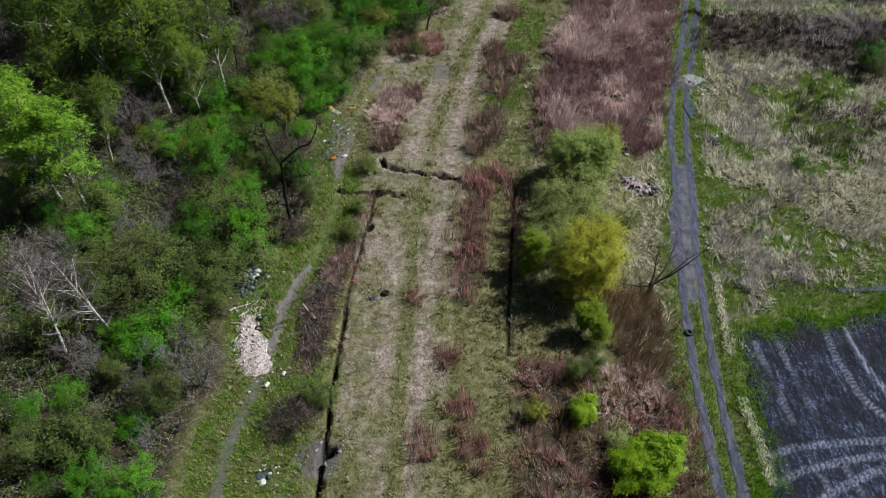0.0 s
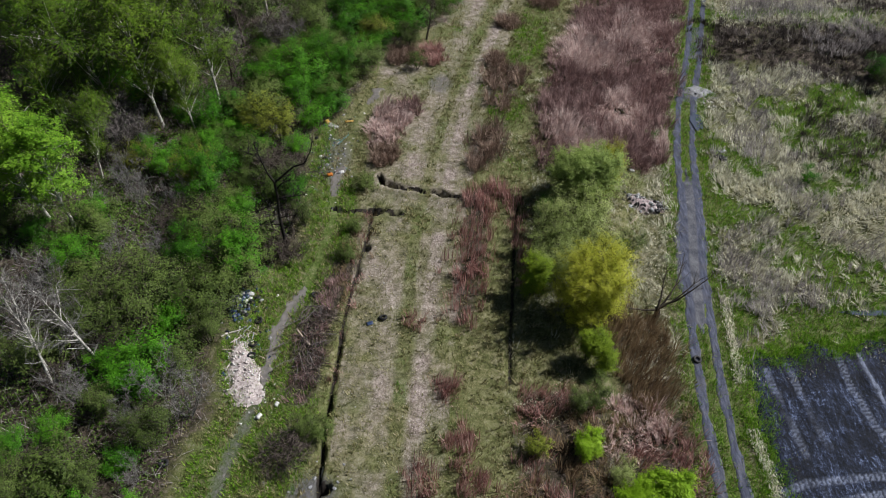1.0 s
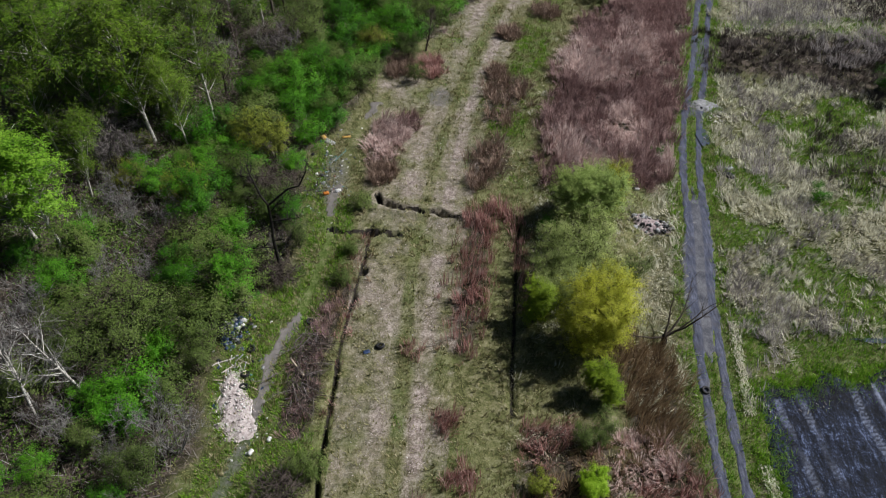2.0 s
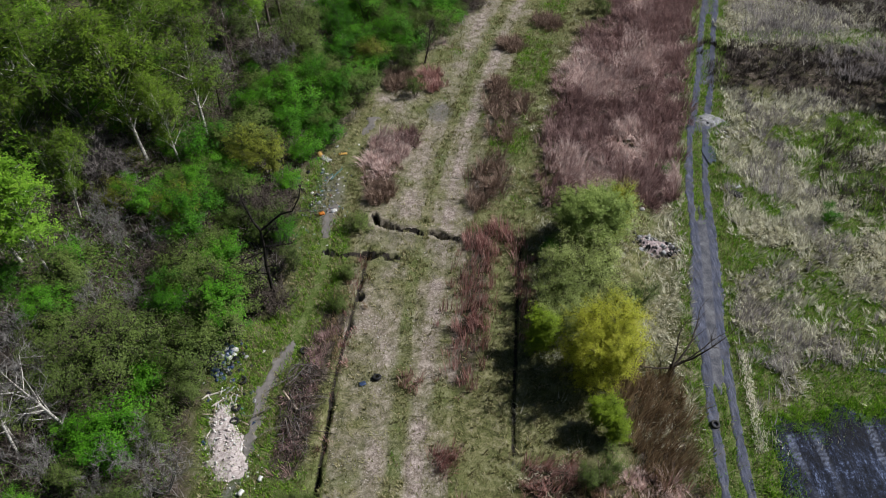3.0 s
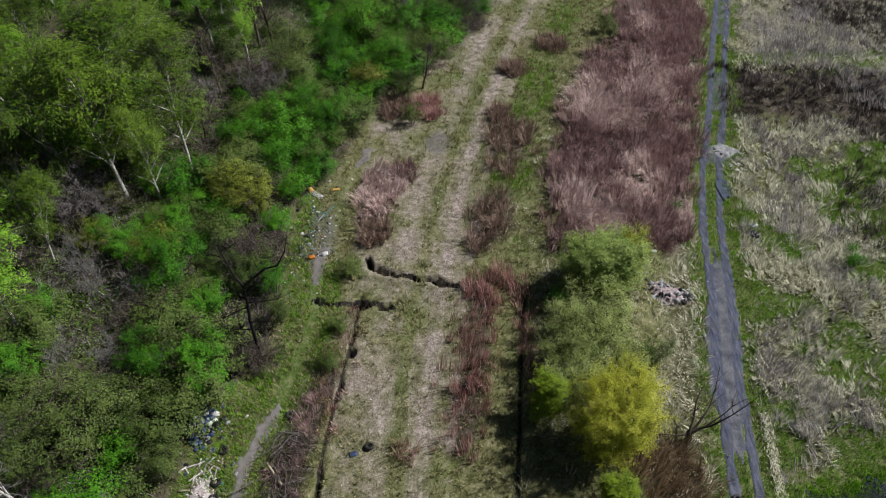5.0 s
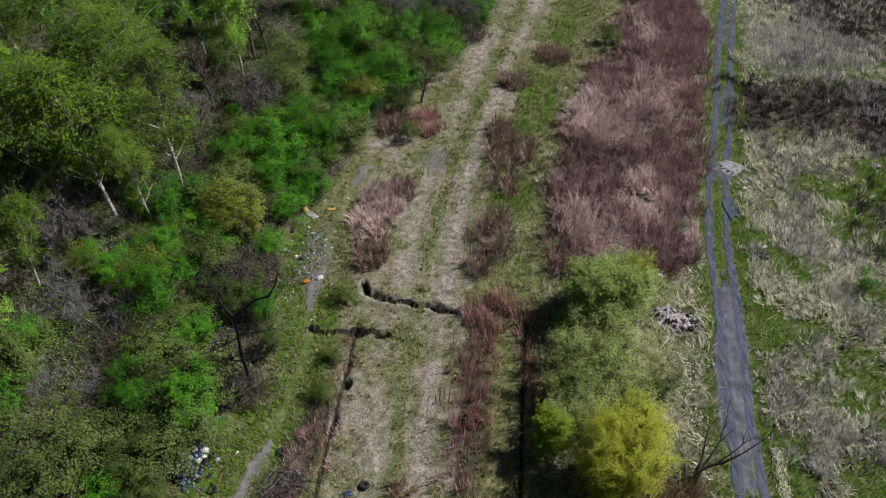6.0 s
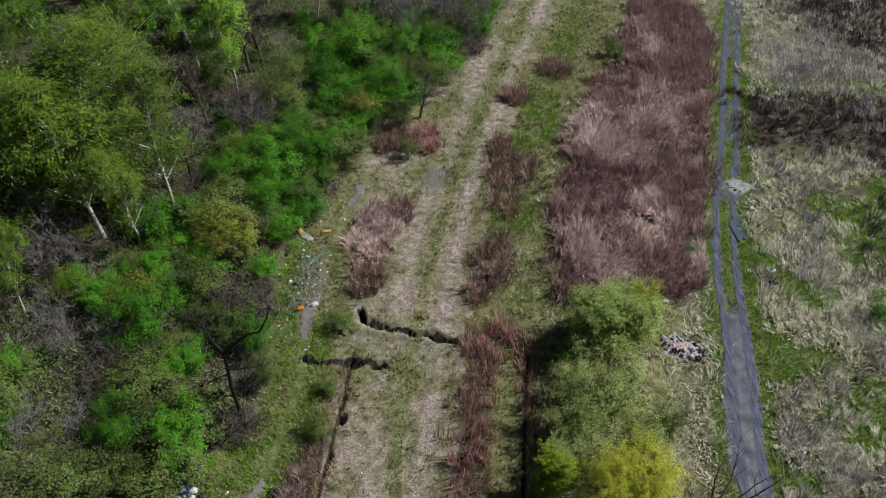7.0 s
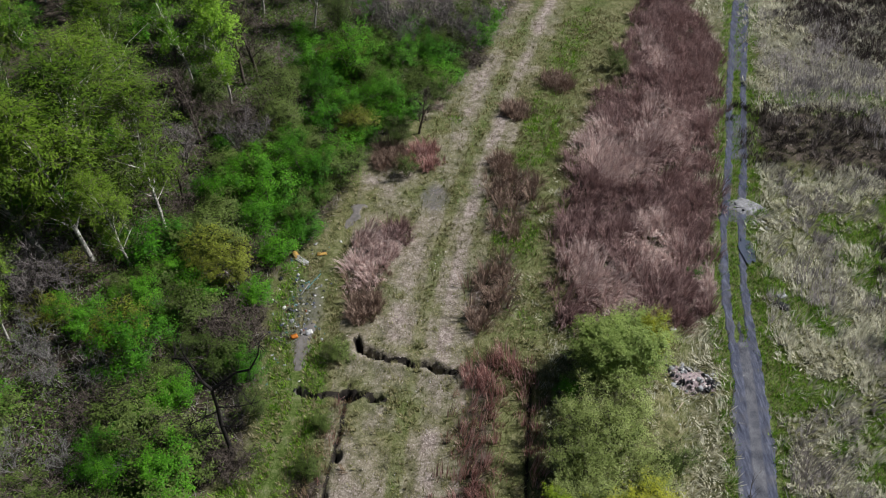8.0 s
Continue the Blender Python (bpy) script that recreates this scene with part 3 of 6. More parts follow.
def road_lift(X, Y, V):
    fray = 0.75 * (fbm(X, Y, 0.9, 1, 4) - 0.5) + 0.4 * (fbm(X, Y, 3.0, 3) - 0.5)
    wide = step(41, 50, Y) * (1 - step(55, 66, Y))
    rut = np.minimum(np.abs(V + 0.78), np.abs(V - 0.82)) - 0.40 + fray * 0.55
    full = np.abs(V + 0.15 * wide) - 1.42 * wide + fray
    far = step(83, 90, Y) * step(0.35, 0.6, vnoise(X * 0, Y, 9.0, 2) + 0.15)
    full2 = np.abs(V) - 1.05 + fray
    d = np.minimum(rut, np.where(wide > 0.03, full, 9))
    d = np.minimum(d, np.where(far > 0.5, full2, 9))
    d = np.minimum(d, np.where(np.abs(Y - 78) < 1.4, np.abs(V) - 1.25 + fray, 9))
    return 0.045 - 0.16 * step(-0.07, 0.07, d) + 0.02 * (fbm(X, Y, 0.3, 4, 2) - 0.5)


road_me = ribbon("road", ROAD, 20, 150, 1.9, 40, 0.2, road_lift, ROADM)
road_v = np.tile(np.linspace(-1.9, 1.9, 40), len(road_me.vertices) // 40)
layer = road_me.attributes.new("worn", "FLOAT", "POINT")
layer.data.foreach_set("value", (1 - step(0.22, 0.62, np.minimum(np.abs(road_v + 0.78), np.abs(road_v - 0.82)))).astype(np.float32))
thing("road", road_me, label="rutted cinder track with two wheel lanes", category="dirt road", kind="structure")


def path_lift(X, Y, V):
    fray = 1.1 * (fbm(X, Y, 0.7, 2, 4) - 0.5)
    w = 0.52 - 0.75 * step(45.5, 47.5, Y) * (1 - step(57.5, 59, Y)) - 0.7 * (1 - step(35, 38, Y)) + 0.2 * (fbm(X, Y, 3.0, 1) - 0.5) - 0.75 * step(62, 64, Y) * (1 - step(73.5, 75, Y))
    return 0.03 - 0.14 * step(-0.06, 0.06, np.abs(V) - w + fray)


thing("path", ribbon("path", PATH, 18, 77.5, 0.9, 22, 0.14, path_lift, PATHM), label="narrow trodden footpath of grey ash", category="path", kind="structure")

# wheel marks on the yard: each a line of the plan
TRACKS = [[(30.2, 41), (30.0, 37.5), (30.3, 34), (31.6, 31.6), (34.5, 29.6), (42, 27)], [(31.9, 40.5), (31.8, 37), (32.5, 34), (34.2, 32.2), (38, 30.4), (46, 28.5)],
          [(21.5, 28.6), (24, 29.6), (28, 30.0), (34, 30.4), (46, 31.6)], [(21.2, 26.4), (24, 27.8), (28, 28.7), (33, 29.3), (46, 30)],
          [(21.5, 23), (25, 26), (29, 27.8), (35, 28.6)], [(26, 39.5), (26.3, 34), (27, 28), (28, 20)], [(24.2, 39), (24.6, 33), (25.2, 27), (26, 20)]]


def yard_z(X, Y):
    out = off_line(SLAG + [SLAG[0]], X, Y)
    sd = np.where(inside(SLAG, X, Y), out, -out) + 2.4 * (fbm(X, Y, 1.6, 1, 5) - 0.5)
    z = ground_z(X, Y) + 0.13 - 0.42 * (1 - step(-0.7, 0.7, sd))
    ridge = np.sin((X + 0.28 * Y) * 4.2 + 3 * fbm(X, Y, 2.5, 3))
    z = z + 0.02 * ridge * step(0.4, 0.7, fbm(X, Y, 5, 4) + 0.2) + 0.16 * (fbm(X, Y, 0.5, 2, 3) - 0.4)
    return z + 0.035 * pressed(X, Y)[1]


def pressed(X, Y):
    """Where tyres have pressed the yard flat, and the lugs they left."""
    flat, lug = np.zeros(X.shape), np.zeros(X.shape)
    for k, line in enumerate(TRACKS):
        d = off_line(line, X, Y)
        p = np.array(line, float)
        s = (X if abs(p[-1, 0] - p[0, 0]) > abs(p[-1, 1] - p[0, 1]) else Y)
        m = (1 - step(0.2, 0.34, d)) * (0.7 * step(0.4, 0.6, fbm(X, Y, 2.5, 2)) if k >= 5 else 1.0)
        flat = np.maximum(flat, m)
        lug = lug + m * np.sign(np.sin(s * 17.0 + 9 * d))
    return flat, lug


yard_me, yx, yy_ = grid_mesh("slag_yard", np.arange(20, 44, 0.14), np.arange(22.5, 44, 0.16), yard_z, SLAGM)
flat, lug = pressed(yx, yy_)
layer = yard_me.attributes.new("pressed", "FLOAT", "POINT")
layer.data.foreach_set("value", (flat * (0.55 + 0.4 * lug) * (0.5 + fbm(yx, yy_, 2.0, 3))).astype(np.float32))
thing("slag_yard", yard_me, label="black slag surface with ribbed tyre tracks", category="ground", kind="structure")


# ---- grass, reeds and litter: too many to count ----
def scatter(n, x0, x1, y0, y1, density, gen):
    x, y = gen.uniform(x0, x1, n), gen.uniform(y0, y1, n)
    keep = gen.random(n) < density(x, y)
    return x[keep], y[keep]


def tufts(x, y, blades_each, radius):
    """Blades stand in tufts round each place."""
    n = len(x) * blades_each
    return np.repeat(x, blades_each) + g.normal(0, radius, n), np.repeat(y, blades_each) + g.normal(0, radius, n)


def blades(name, x, y, length, width, lean, aim, mat, gen, sink=0.03, simple=False):
    """Bent blades: length and lean (0 upright, 1 lying) per blade, aim the way each falls."""
    n = len(x)
    z = ground_z(x, y) - sink
    l = length * gen.uniform(0.6, 1.25, n)
    lean = np.clip(lean * gen.uniform(0.6, 1.4, n), 0, 0.97)
    d = np.stack([np.cos(aim), np.sin(aim), np.zeros(n)], 1)
    side_a = aim + np.pi / 2 + gen.normal(0, 0.5, n)
    side = np.stack([np.cos(side_a), np.sin(side_a), np.zeros(n)], 1) * (width * gen.uniform(0.6, 1.3, n))[:, None] * 0.5
    b = np.stack([x, y, z], 1)
    l1 = lean * 0.6
    mid = b + d * (l * 0.5 * l1)[:, None] + np.array([0, 0, 1]) * (l * 0.5 * np.sqrt(1 - l1 ** 2))[:, None]
    l2 = np.minimum(lean * 1.25, 0.99)
    tip = mid + d * (l * 0.5 * l2)[:, None] + np.array([0, 0, 1]) * (l * 0.5 * np.sqrt(1 - l2 ** 2) * np.where(lean > 0.8, -0.2, 1))[:, None]
    if simple:
        k = np.arange(n) * 3
        return mesh_np(name, np.stack([b - side, b + side, tip], 1).reshape(-1, 3), [np.stack([k, k + 1, k + 2], 1)], mat)
    v = np.stack([b - side, b + side, mid + side * 0.85, mid - side * 0.85, tip], 1).reshape(-1, 3)
    k = np.arange(n) * 5
    quads = np.stack([k, k + 1, k + 2, k + 3], 1)
    tris = np.stack([k + 3, k + 2, k + 4], 1)
    return mesh_np(name, v, [tris, quads], mat)


def whorl(x, y, scale, seed):
    """A combed, swirling direction field."""
    return 6.5 * np.pi * (fbm(x, y, scale, seed, 2) - 0.5)


def stuff(name, me, label, category):
    return thing(name, me, label=label, category=category, kind="stuff")


g = np.random.default_rng(11)


def reeds(name, poly, per_m2, length, lean, mat, label, seed, aim0=None, fill=1.0, rim=1.0, width=0.04, cut=None, simple=False):
    p = np.array(poly)
    x0, y0 = p.min(0) - 1
    x1, y1 = p.max(0) + 1
    y1 = min(y1, 132)
    n = int((x1 - x0) * (y1 - y0) * per_m2)

    def density(x, y):
        dn = soft_inside(poly, x, y, rim) * np.clip(0.35 + 1.3 * (fbm(x, y, 2.4, seed) - 0.25), 0.1, 1) * fill
        return dn if cut is None else dn * cut(x, y)

    each = 14
    cx, cy = scatter(max(30, n // each), x0, x1, y0, y1, density, g)
    # each tussock leans its own way and fans out
    clump_aim = np.repeat(whorl(cx, cy, 3.4, seed) * 0.6 + (0 if aim0 is None else aim0) + g.normal(0, 0.6, len(cx)), each)
    clump_tall = np.repeat(g.uniform(0.65, 1.25, len(cx)), each)
    clump_lean = np.repeat(g.uniform(0.5, 1.4, len(cx)), each)
    off_a, off_r = g.uniform(0, 6.28, len(cx) * each), 0.3 * np.sqrt(g.random(len(cx) * each))
    x, y = np.repeat(cx, each) + off_r * np.cos(off_a), np.repeat(cy, each) + off_r * np.sin(off_a)
    fan = np.arctan2(np.sin(clump_aim) + 1.1 * off_r / 0.3 * np.sin(off_a), np.cos(clump_aim) + 1.1 * off_r / 0.3 * np.cos(off_a))
    aim = fan + g.normal(0, 0.2, len(x))
    tall = length * clump_tall * (0.7 + 0.6 * fbm(x, y, 3.0, seed + 1))
    ln = lean * clump_lean * (0.6 + 0.8 * fbm(x, y, 4.0, seed + 2))
    stuff(name, blades(name, x, y, tall, width, ln, aim, mat, g, 0.03, simple), label, "reeds")


def tussocks(name, poly, radius, each, length, mat, label, seed, aim0, want, rim=1.4, width=0.045, over=(0.15, 0.75), simple=False):
    """Mop-headed mounds of stalks, packed close; each fans out and is pushed over one way."""
    p = np.array(poly)
    (x0, y0), (x1, y1) = p.min(0), p.max(0)
    y1 = min(y1, 132)
    gen = np.random.default_rng(seed)
    cx, cy = scatter(int((x1 - x0) * (y1 - y0) / radius ** 2 * 1.9), x0, x1, y0, y1, lambda x, y: soft_inside(poly, x, y, rim) * want(x, y), gen)
    r = radius * gen.uniform(0.55, 1.35, len(cx))
    push_a = whorl(cx, cy, 6.0, seed) * 0.5 + aim0 + gen.normal(0, 0.5, len(cx))
    push = gen.uniform(*over, len(cx))
    tall = length * gen.uniform(0.6, 1.25, len(cx)) * (0.6 + 0.4 * r / radius)
    # stalks cling together in strands of five
    m = len(cx) * max(1, each // 5)
    i = np.repeat(np.repeat(np.arange(len(cx)), max(1, each // 5)), 5)
    n = 5 * m
    a, q = np.repeat(gen.uniform(0, 6.28, m), 5), np.repeat(np.sqrt(gen.random(m)), 5)
    wx = q * np.cos(a) + 1.3 * push[i] * np.cos(push_a[i]) + np.repeat(gen.normal(0, 0.16, m), 5) + gen.normal(0, 0.05, n)
    wy = q * np.sin(a) + 1.3 * push[i] * np.sin(push_a[i]) + np.repeat(gen.normal(0, 0.16, m), 5) + gen.normal(0, 0.05, n)
    lean = np.clip(0.12 + 0.62 * np.hypot(wx, wy), 0, 0.93)
    x, y = cx[i] + 0.62 * r[i] * q * np.cos(a) + gen.normal(0, 0.045, n), cy[i] + 0.62 * r[i] * q * np.sin(a) + gen.normal(0, 0.045, n)
    stuff(name, blades(name, x, y, tall[i] * (1 - 0.25 * q), width, lean, np.arctan2(wy, wx), mat, gen, 0.03, simple), label, "reeds")


def pale_zone(x, y):
    """Bleached swathes in the big bed."""
    d = np.minimum.reduce([np.hypot((x - 18) / 3.2, (y - 85) / 5.5), np.hypot((x - 23.3) / 1.8, (y - 90) / 4.5), np.hypot((x - 13) / 2.8, (y - 67) / 4.0),
                           np.hypot((x - 25.5) / 1.3, (y - 107) / 7), np.hypot((x - 18.5) / 2.4, (y - 72) / 4), np.hypot((x - 22.5) / 1.2, (y - 67) / 3)])
    return step(0.42, 0.62, 1.25 - 0.7 * d + 0.9 * (fbm(x, y, 3.0, 3) - 0.5))


tussocks("reed_bed", REED_BIG, 1.25, 105, 2.1, B_REED, "mounded bed of dry pinkish reeds, wind-combed", 2, 1.9, lambda x, y: pale_zone(x, y), 1.4, 0.042, (0.3, 1.1))
tussocks("reed_bed", REED_BIG, 1.15, 130, 1.9, B_MAUVE, "dense thicket of dry mauve-brown stalks", 3, 1.6, lambda x, y: 1 - 0.9 * pale_zone(x, y), 1.4, 0.04)
HEATH_NEAR = [(35, 58), (37, 70), (40, 78), (62, 84), (62, 56), (48, 60)]
reeds("dead_heath", HEATH_NEAR, 70, 0.8, 0.6, B_DARK, "brown dead stalks in drifts over the meadow", 3, 1.5, cut=lambda x, y: step(0.5, 0.6, fbm(x, y, 5, 3)) * 0.8, width=0.06, simple=True)
reeds("dead_stalks", [(46.4, 94.4), (45.3, 87.4), (51, 87.2), (57, 92), (54, 96)], 55, 1.2, 0.6, B_GREY, "pale grey dead stalks combed in one drift", 4, 1.9, simple=True, width=0.08)
for poly in (HEATH, HEATH_FAR):
    reeds("dead_heath", poly, 120, 0.8, 0.6, B_DARK, "dark brown dead heath and stalks", 5, 1.5, rim=3.4, cut=lambda x, y: 0.3 + 0.7 * step(0.32, 0.5, fbm(x, y, 4, 2)), width=0.075, simple=True)
reeds("brush_stalks", [(-10.9, 35.5), (-9.6, 35.5), (-9.0, 41), (-8.2, 47.5), (-9.4, 47.5), (-10.8, 41)], 170, 0.7, 0.85, B_MAUVE, "dead red-brown brush along the trench bank", 2, 1.0, rim=0.6)
reeds("dry_weeds", [(-9.2, 46), (-6.3, 46), (-5.9, 55.5), (-8.5, 55.5)], 40, 0.6, 0.6, B_BROWN, "brown dry weeds along the path bank", 4, 1.0)
reeds("dry_weeds", [(-8.2, 37), (-7.2, 37), (-6.2, 56), (-7.4, 56)], 45, 0.5, 0.6, B_RED, "red-brown dry weeds along the trench", 1, 1.0, rim=0.5)
reeds("dry_grass", [(7, 43), (8.2, 62), (12, 63.5), (17, 63), (20.5, 59), (18.5, 47), (14, 45.2)], 75, 0.5, 0.85, B_STRAW, "matted pale dry grass on the bank", 3, 0.8, simple=True, cut=lambda x, y: 0.35 + 0.65 * step(0.4, 0.55, fbm(x, y, 2.5, 2)))
reeds("dry_grass", [(4, 20), (4.5, 44), (8, 44), (9, 36), (18, 35), (18, 20)], 45, 0.5, 0.8, B_STRAW, "tufts of pale dry grass between shrubs", 1, 0.8, simple=True, cut=lambda x, y: step(0.42, 0.56, fbm(x, y, 2.5, 0)))
tussocks("reed_bed", REED_LEFT, 1.0, 120, 1.35, B_REED, "rounded clump of dry pink-brown reeds", 4, 2.6, lambda x, y: step(66, 68.5, y), 0.6, 0.04, (0.4, 1.0))
tussocks("reed_bed", REED_LEFT, 0.8, 60, 1.0, B_RUSSET, "low mauve-brown stalks among pale reeds", 5, 2.6, lambda x, y: 0.15 + 0.85 * (1 - step(66, 69, y)), 0.6, 0.036)
reeds("dry_grass", [(3.5, 62), (6.9, 71), (9.6, 80), (12, 92), (18, 104), (16.2, 93), (12.2, 80), (10.4, 70), (9, 62)], 22, 0.45, 0.8, B_STRAW, "pale dry grass in the green lane", 2, 1.0, simple=True, width=0.06, cut=lambda x, y: step(0.42, 0.56, fbm(x, y, 2.0, 3)))
reeds("reed_bed", RED_STRIP, 85, 1.2, 0.3, B_RED, "strip of low red-brown dead stalks", 1, 1.0)
for k, poly in enumerate((REED_MID, REED_MID_NEAR)):
    tussocks("brush_thicket", poly, 0.85, 70, 1.5, B_RUSSET, "rounded thicket of fine russet-brown twigs", 7 + k, 1.4, lambda x, y: np.clip(0.25 + 1.6 * (fbm(x, y, 2.0, 3) - 0.25), 0, 1), 0.9, 0.034, (0.0, 0.3))
for k, (x0, y0, r, mat, label) in enumerate(((8.4, 93.2, 1.5, B_RUSSET, "low round thicket of russet twigs"), (13.2, 98.8, 1.7, B_RUSSET, "low round thicket of russet twigs"), (6.1, 83.4, 1.3, B_RUSSET, "low thicket of russet twigs"), (-1.3, 84.6, 1.7, B_RED, "round clump of pinkish-red twigs"),
                                             (-4.9, 84.8, 1.8, B_RUSSET, "dark russet thicket under shrubs"), (-3.4, 73.0, 1.2, B_MAUVE, "dark mauve thicket beside pale reeds"), (-5.7, 64.2, 1.2, B_RUSSET, "low russet thicket by the crack"))):
    poly = [(x0 + r * math.cos(a), y0 + 1.2 * r * math.sin(a)) for a in np.linspace(0, 6.28, 9)]
    tussocks("brush_thicket", poly, 0.55, 60, 1.4, mat, label, 20 + k, 1.4, lambda x, y: 0.9 + 0 * x, 0.5, 0.034, (0.0, 0.3))
reeds("dry_grass", [(-6.1, 98.6), (-5.2, 92.8), (-2.8, 91.4), (0.8, 93.0), (0.8, 99.8)], 95, 0.8, 0.85, B_REED, "pale pinkish dry grass under bare shrubs", 3, 1.8, simple=True, width=0.06)
reeds("fallen_twigs", [(-33, 61), (-32, 56.5), (-23.5, 55), (-23.5, 60), (-27, 62)], 30, 1.0, 0.9, B_GREY, "pale grey fallen twigs and dead stalks", 2, 0.8, simple=True, width=0.05)
tussocks("straw_grass", STRAW_FAR, 1.1, 48, 1.0, B_STRAW, "bleached straw tussocks combed into whorls", 31, 0.8, lambda x, y: np.clip(0.35 + 1.4 * (fbm(x, y, 4.0, 4) - 0.3), 0, 1), 1.0, 0.085, (0.4, 1.1), True)


def meadow_straw(x, y):
    gn = cover(x, y)[1]
    return step(2.2, 3.2, x - along(ROAD, y)) * (1 - 0.8 * step(0.6, 0.9, gn)) * (0.3 + 0.25 * (1 - step(58, 66, y)) + 0.7 * step(0.34, 0.56, fbm(x, y, 3.0, 0))) * (1 - soft_inside(HEATH, x, y)) * (1 - inside(SLAG, x, y))


MEADOW = [(22, 44.5), (24, 60), (27, 76), (33, 97), (58, 97), (58, 60), (44, 46)]
tussocks("straw_grass", MEADOW, 0.85, 40, 0.95, B_STRAW, "bleached straw tussocks combed into whorls", 33, 0.9, meadow_straw, 0.8, 0.08, (0.4, 1.2), True)
tussocks("dead_stalks", MEADOW, 1.0, 45, 1.1, B_GREY, "drifts of grey dead stalks leaning one way", 35, 1.9, lambda x, y: meadow_straw(x, y) * step(0.52, 0.62, fbm(x, y, 5.0, 1)), 0.8, 0.06, (0.2, 0.7), True)
reeds("reed_bed", REED_BROWN, 130, 1.7, 0.45, B_BROWN, "thick stand of brown dry reeds", 0, 2.2)
reeds("reed_bed", REED_NEAR, 70, 1.0, 0.6, B_BROWN, "matted brown dry reeds among shrubs", 2, 0.6, cut=lambda x, y: step(0.42, 0.58, fbm(x, y, 5, 5)))
tussocks("reed_bed", [(11.6, 32), (12, 35.6), (15.2, 36), (16, 33), (14, 31.4)], 0.9, 90, 1.4, B_REED, "swirl of bleached reeds pressed flat", 6, 2.4, lambda x, y: 0.6 + 0 * x, 0.8)
reeds("reed_bed", REED_NEAR, 70, 1.1, 0.5, B_RED, "dark red-brown dead stalks among shrubs", 4, 0.6, cut=lambda x, y: 1 - step(0.42, 0.6, fbm(x, y, 5, 5)))
reeds("reed_bed", [(4.4, 60), (6.0, 60), (7.2, 56), (6.8, 47), (5.8, 46.5), (6.0, 54)], 60, 1.1, 0.35, B_RED, "dark dead stalks along the drain", 1, 1.0)
for x0, y0, r in ((-1.5, 29, 0.9), (-2.2, 42.5, 0.6), (1.4, 31.2, 1.3), (0.2, 36.5, 0.9), (2.2, 28, 1.2)):
    poly = [(x0 + r * math.cos(a), y0 + 1.3 * r * math.sin(a)) for a in np.linspace(0, 6.28, 9)]
    reeds("reed_clump", poly, 150, 1.1, 0.4, B_RED, "small clump of red-brown dead stalks", 3, 1.0, rim=0.5)


def open_turf(x, y):
    gr, gn, st, li, mu, ash = cover(x, y)
    out = off_line(SLAG + [SLAG[0]], x, y)
    yard = step(0.0, 2.4, np.where(inside(SLAG, x, y), out, -out) + 2.2 * (fbm(x, y, 1.4, 1, 4) - 0.5))
    return (1 - np.clip(mu * 1.3, 0, 1)) * (1 - yard) * (1 - 0.75 * np.clip(gr * 1.2, 0, 1)) * (1 - 0.6 * ash), gn, st, li


def bare_lane(x, y):
    """Nothing grows in the wheel lanes and on the path."""
    v = x - along(ROAD, y)
    lane = np.minimum(np.abs(v + 0.78), np.abs(v - 0.82)) < 0.42
    wide = np.abs(v + 0.1) < 1.35 * step(41, 50, y) * (1 - step(55, 66, y))
    return 1.0 * ~(lane | wide | (PATH_OFF(x, y) < 0.42))


def turf_density(x, y):
    o, gn, st, li = open_turf(x, y)
    return o * np.clip(0.3 + 0.6 * gn, 0, 1) * (1 - 0.8 * np.clip(li, 0, 1)) * bare_lane(x, y) * np.where(x < along(ROAD, y) + 3, 1, 0.7) * (1 - 0.6 * step(70, 125, y))


tx, ty = scatter(150000, -18, 58, 23, 128, turf_density, g)
x, y = tufts(tx, ty, 5, 0.15)
aim = np.repeat(whorl(tx, ty, 2.5, 1) + g.normal(0, 0.7, len(tx)), 5) + g.normal(0, 0.45, len(x))
stuff("turf", blades("turf", x, y, 0.38, 0.05, 0.72, aim, B_TURF, g, 0.03, True), "thin olive turf with dry tips", "grass")


def tussock_want(x, y):
    o, gn, st, li = open_turf(x, y)
    bare = np.clip(2.2 * cover(x, y)[0], 0, 1)
    return o * (1 - 0.9 * bare) * (0.2 + 0.4 * step(0.4, 0.6, fbm(x, y, 2.5, 1))) * (1 - 0.7 * np.clip(li, 0, 1)) * bare_lane(x, y) * (x < along(ROAD, y) + 2.2)


COMMON = [(-16, 23), (-13, 60), (-9, 80), (2, 97), (9, 118), (27, 118), (20, 80), (18, 60), (18, 23)]
tussocks("tussock_grass", COMMON, 0.5, 20, 0.42, B_TUSSOCK, "coarse olive grass tussocks with bleached tips", 41, 0.9, tussock_want, 1.0, 0.06, (0.2, 1.0), True)


def lush_density(x, y):
    o, gn, st, li = open_turf(x, y)
    strip = np.abs(x - 0.5 * (along(BED_LEFT, y) + along(BED_RIGHT, y)))
    return o * step(0.5, 0.8, gn) * (0.2 + 0.8 * step(0.8, 1.6, strip)) * bare_lane(x, y) * (1 - 0.7 * np.clip(li, 0, 1)) * (1 - 0.5 * step(70, 125, y))


x, y = tufts(*scatter(110000, -18, 58, 23, 128, lush_density, g), 6, 0.14)
stuff("lush_grass", blades("lush_grass", x, y, 0.4, 0.06, 0.55, g.uniform(0, 6.28, len(x)), B_LUSH, g, 0.03, True), "fresh bright green grass", "grass")


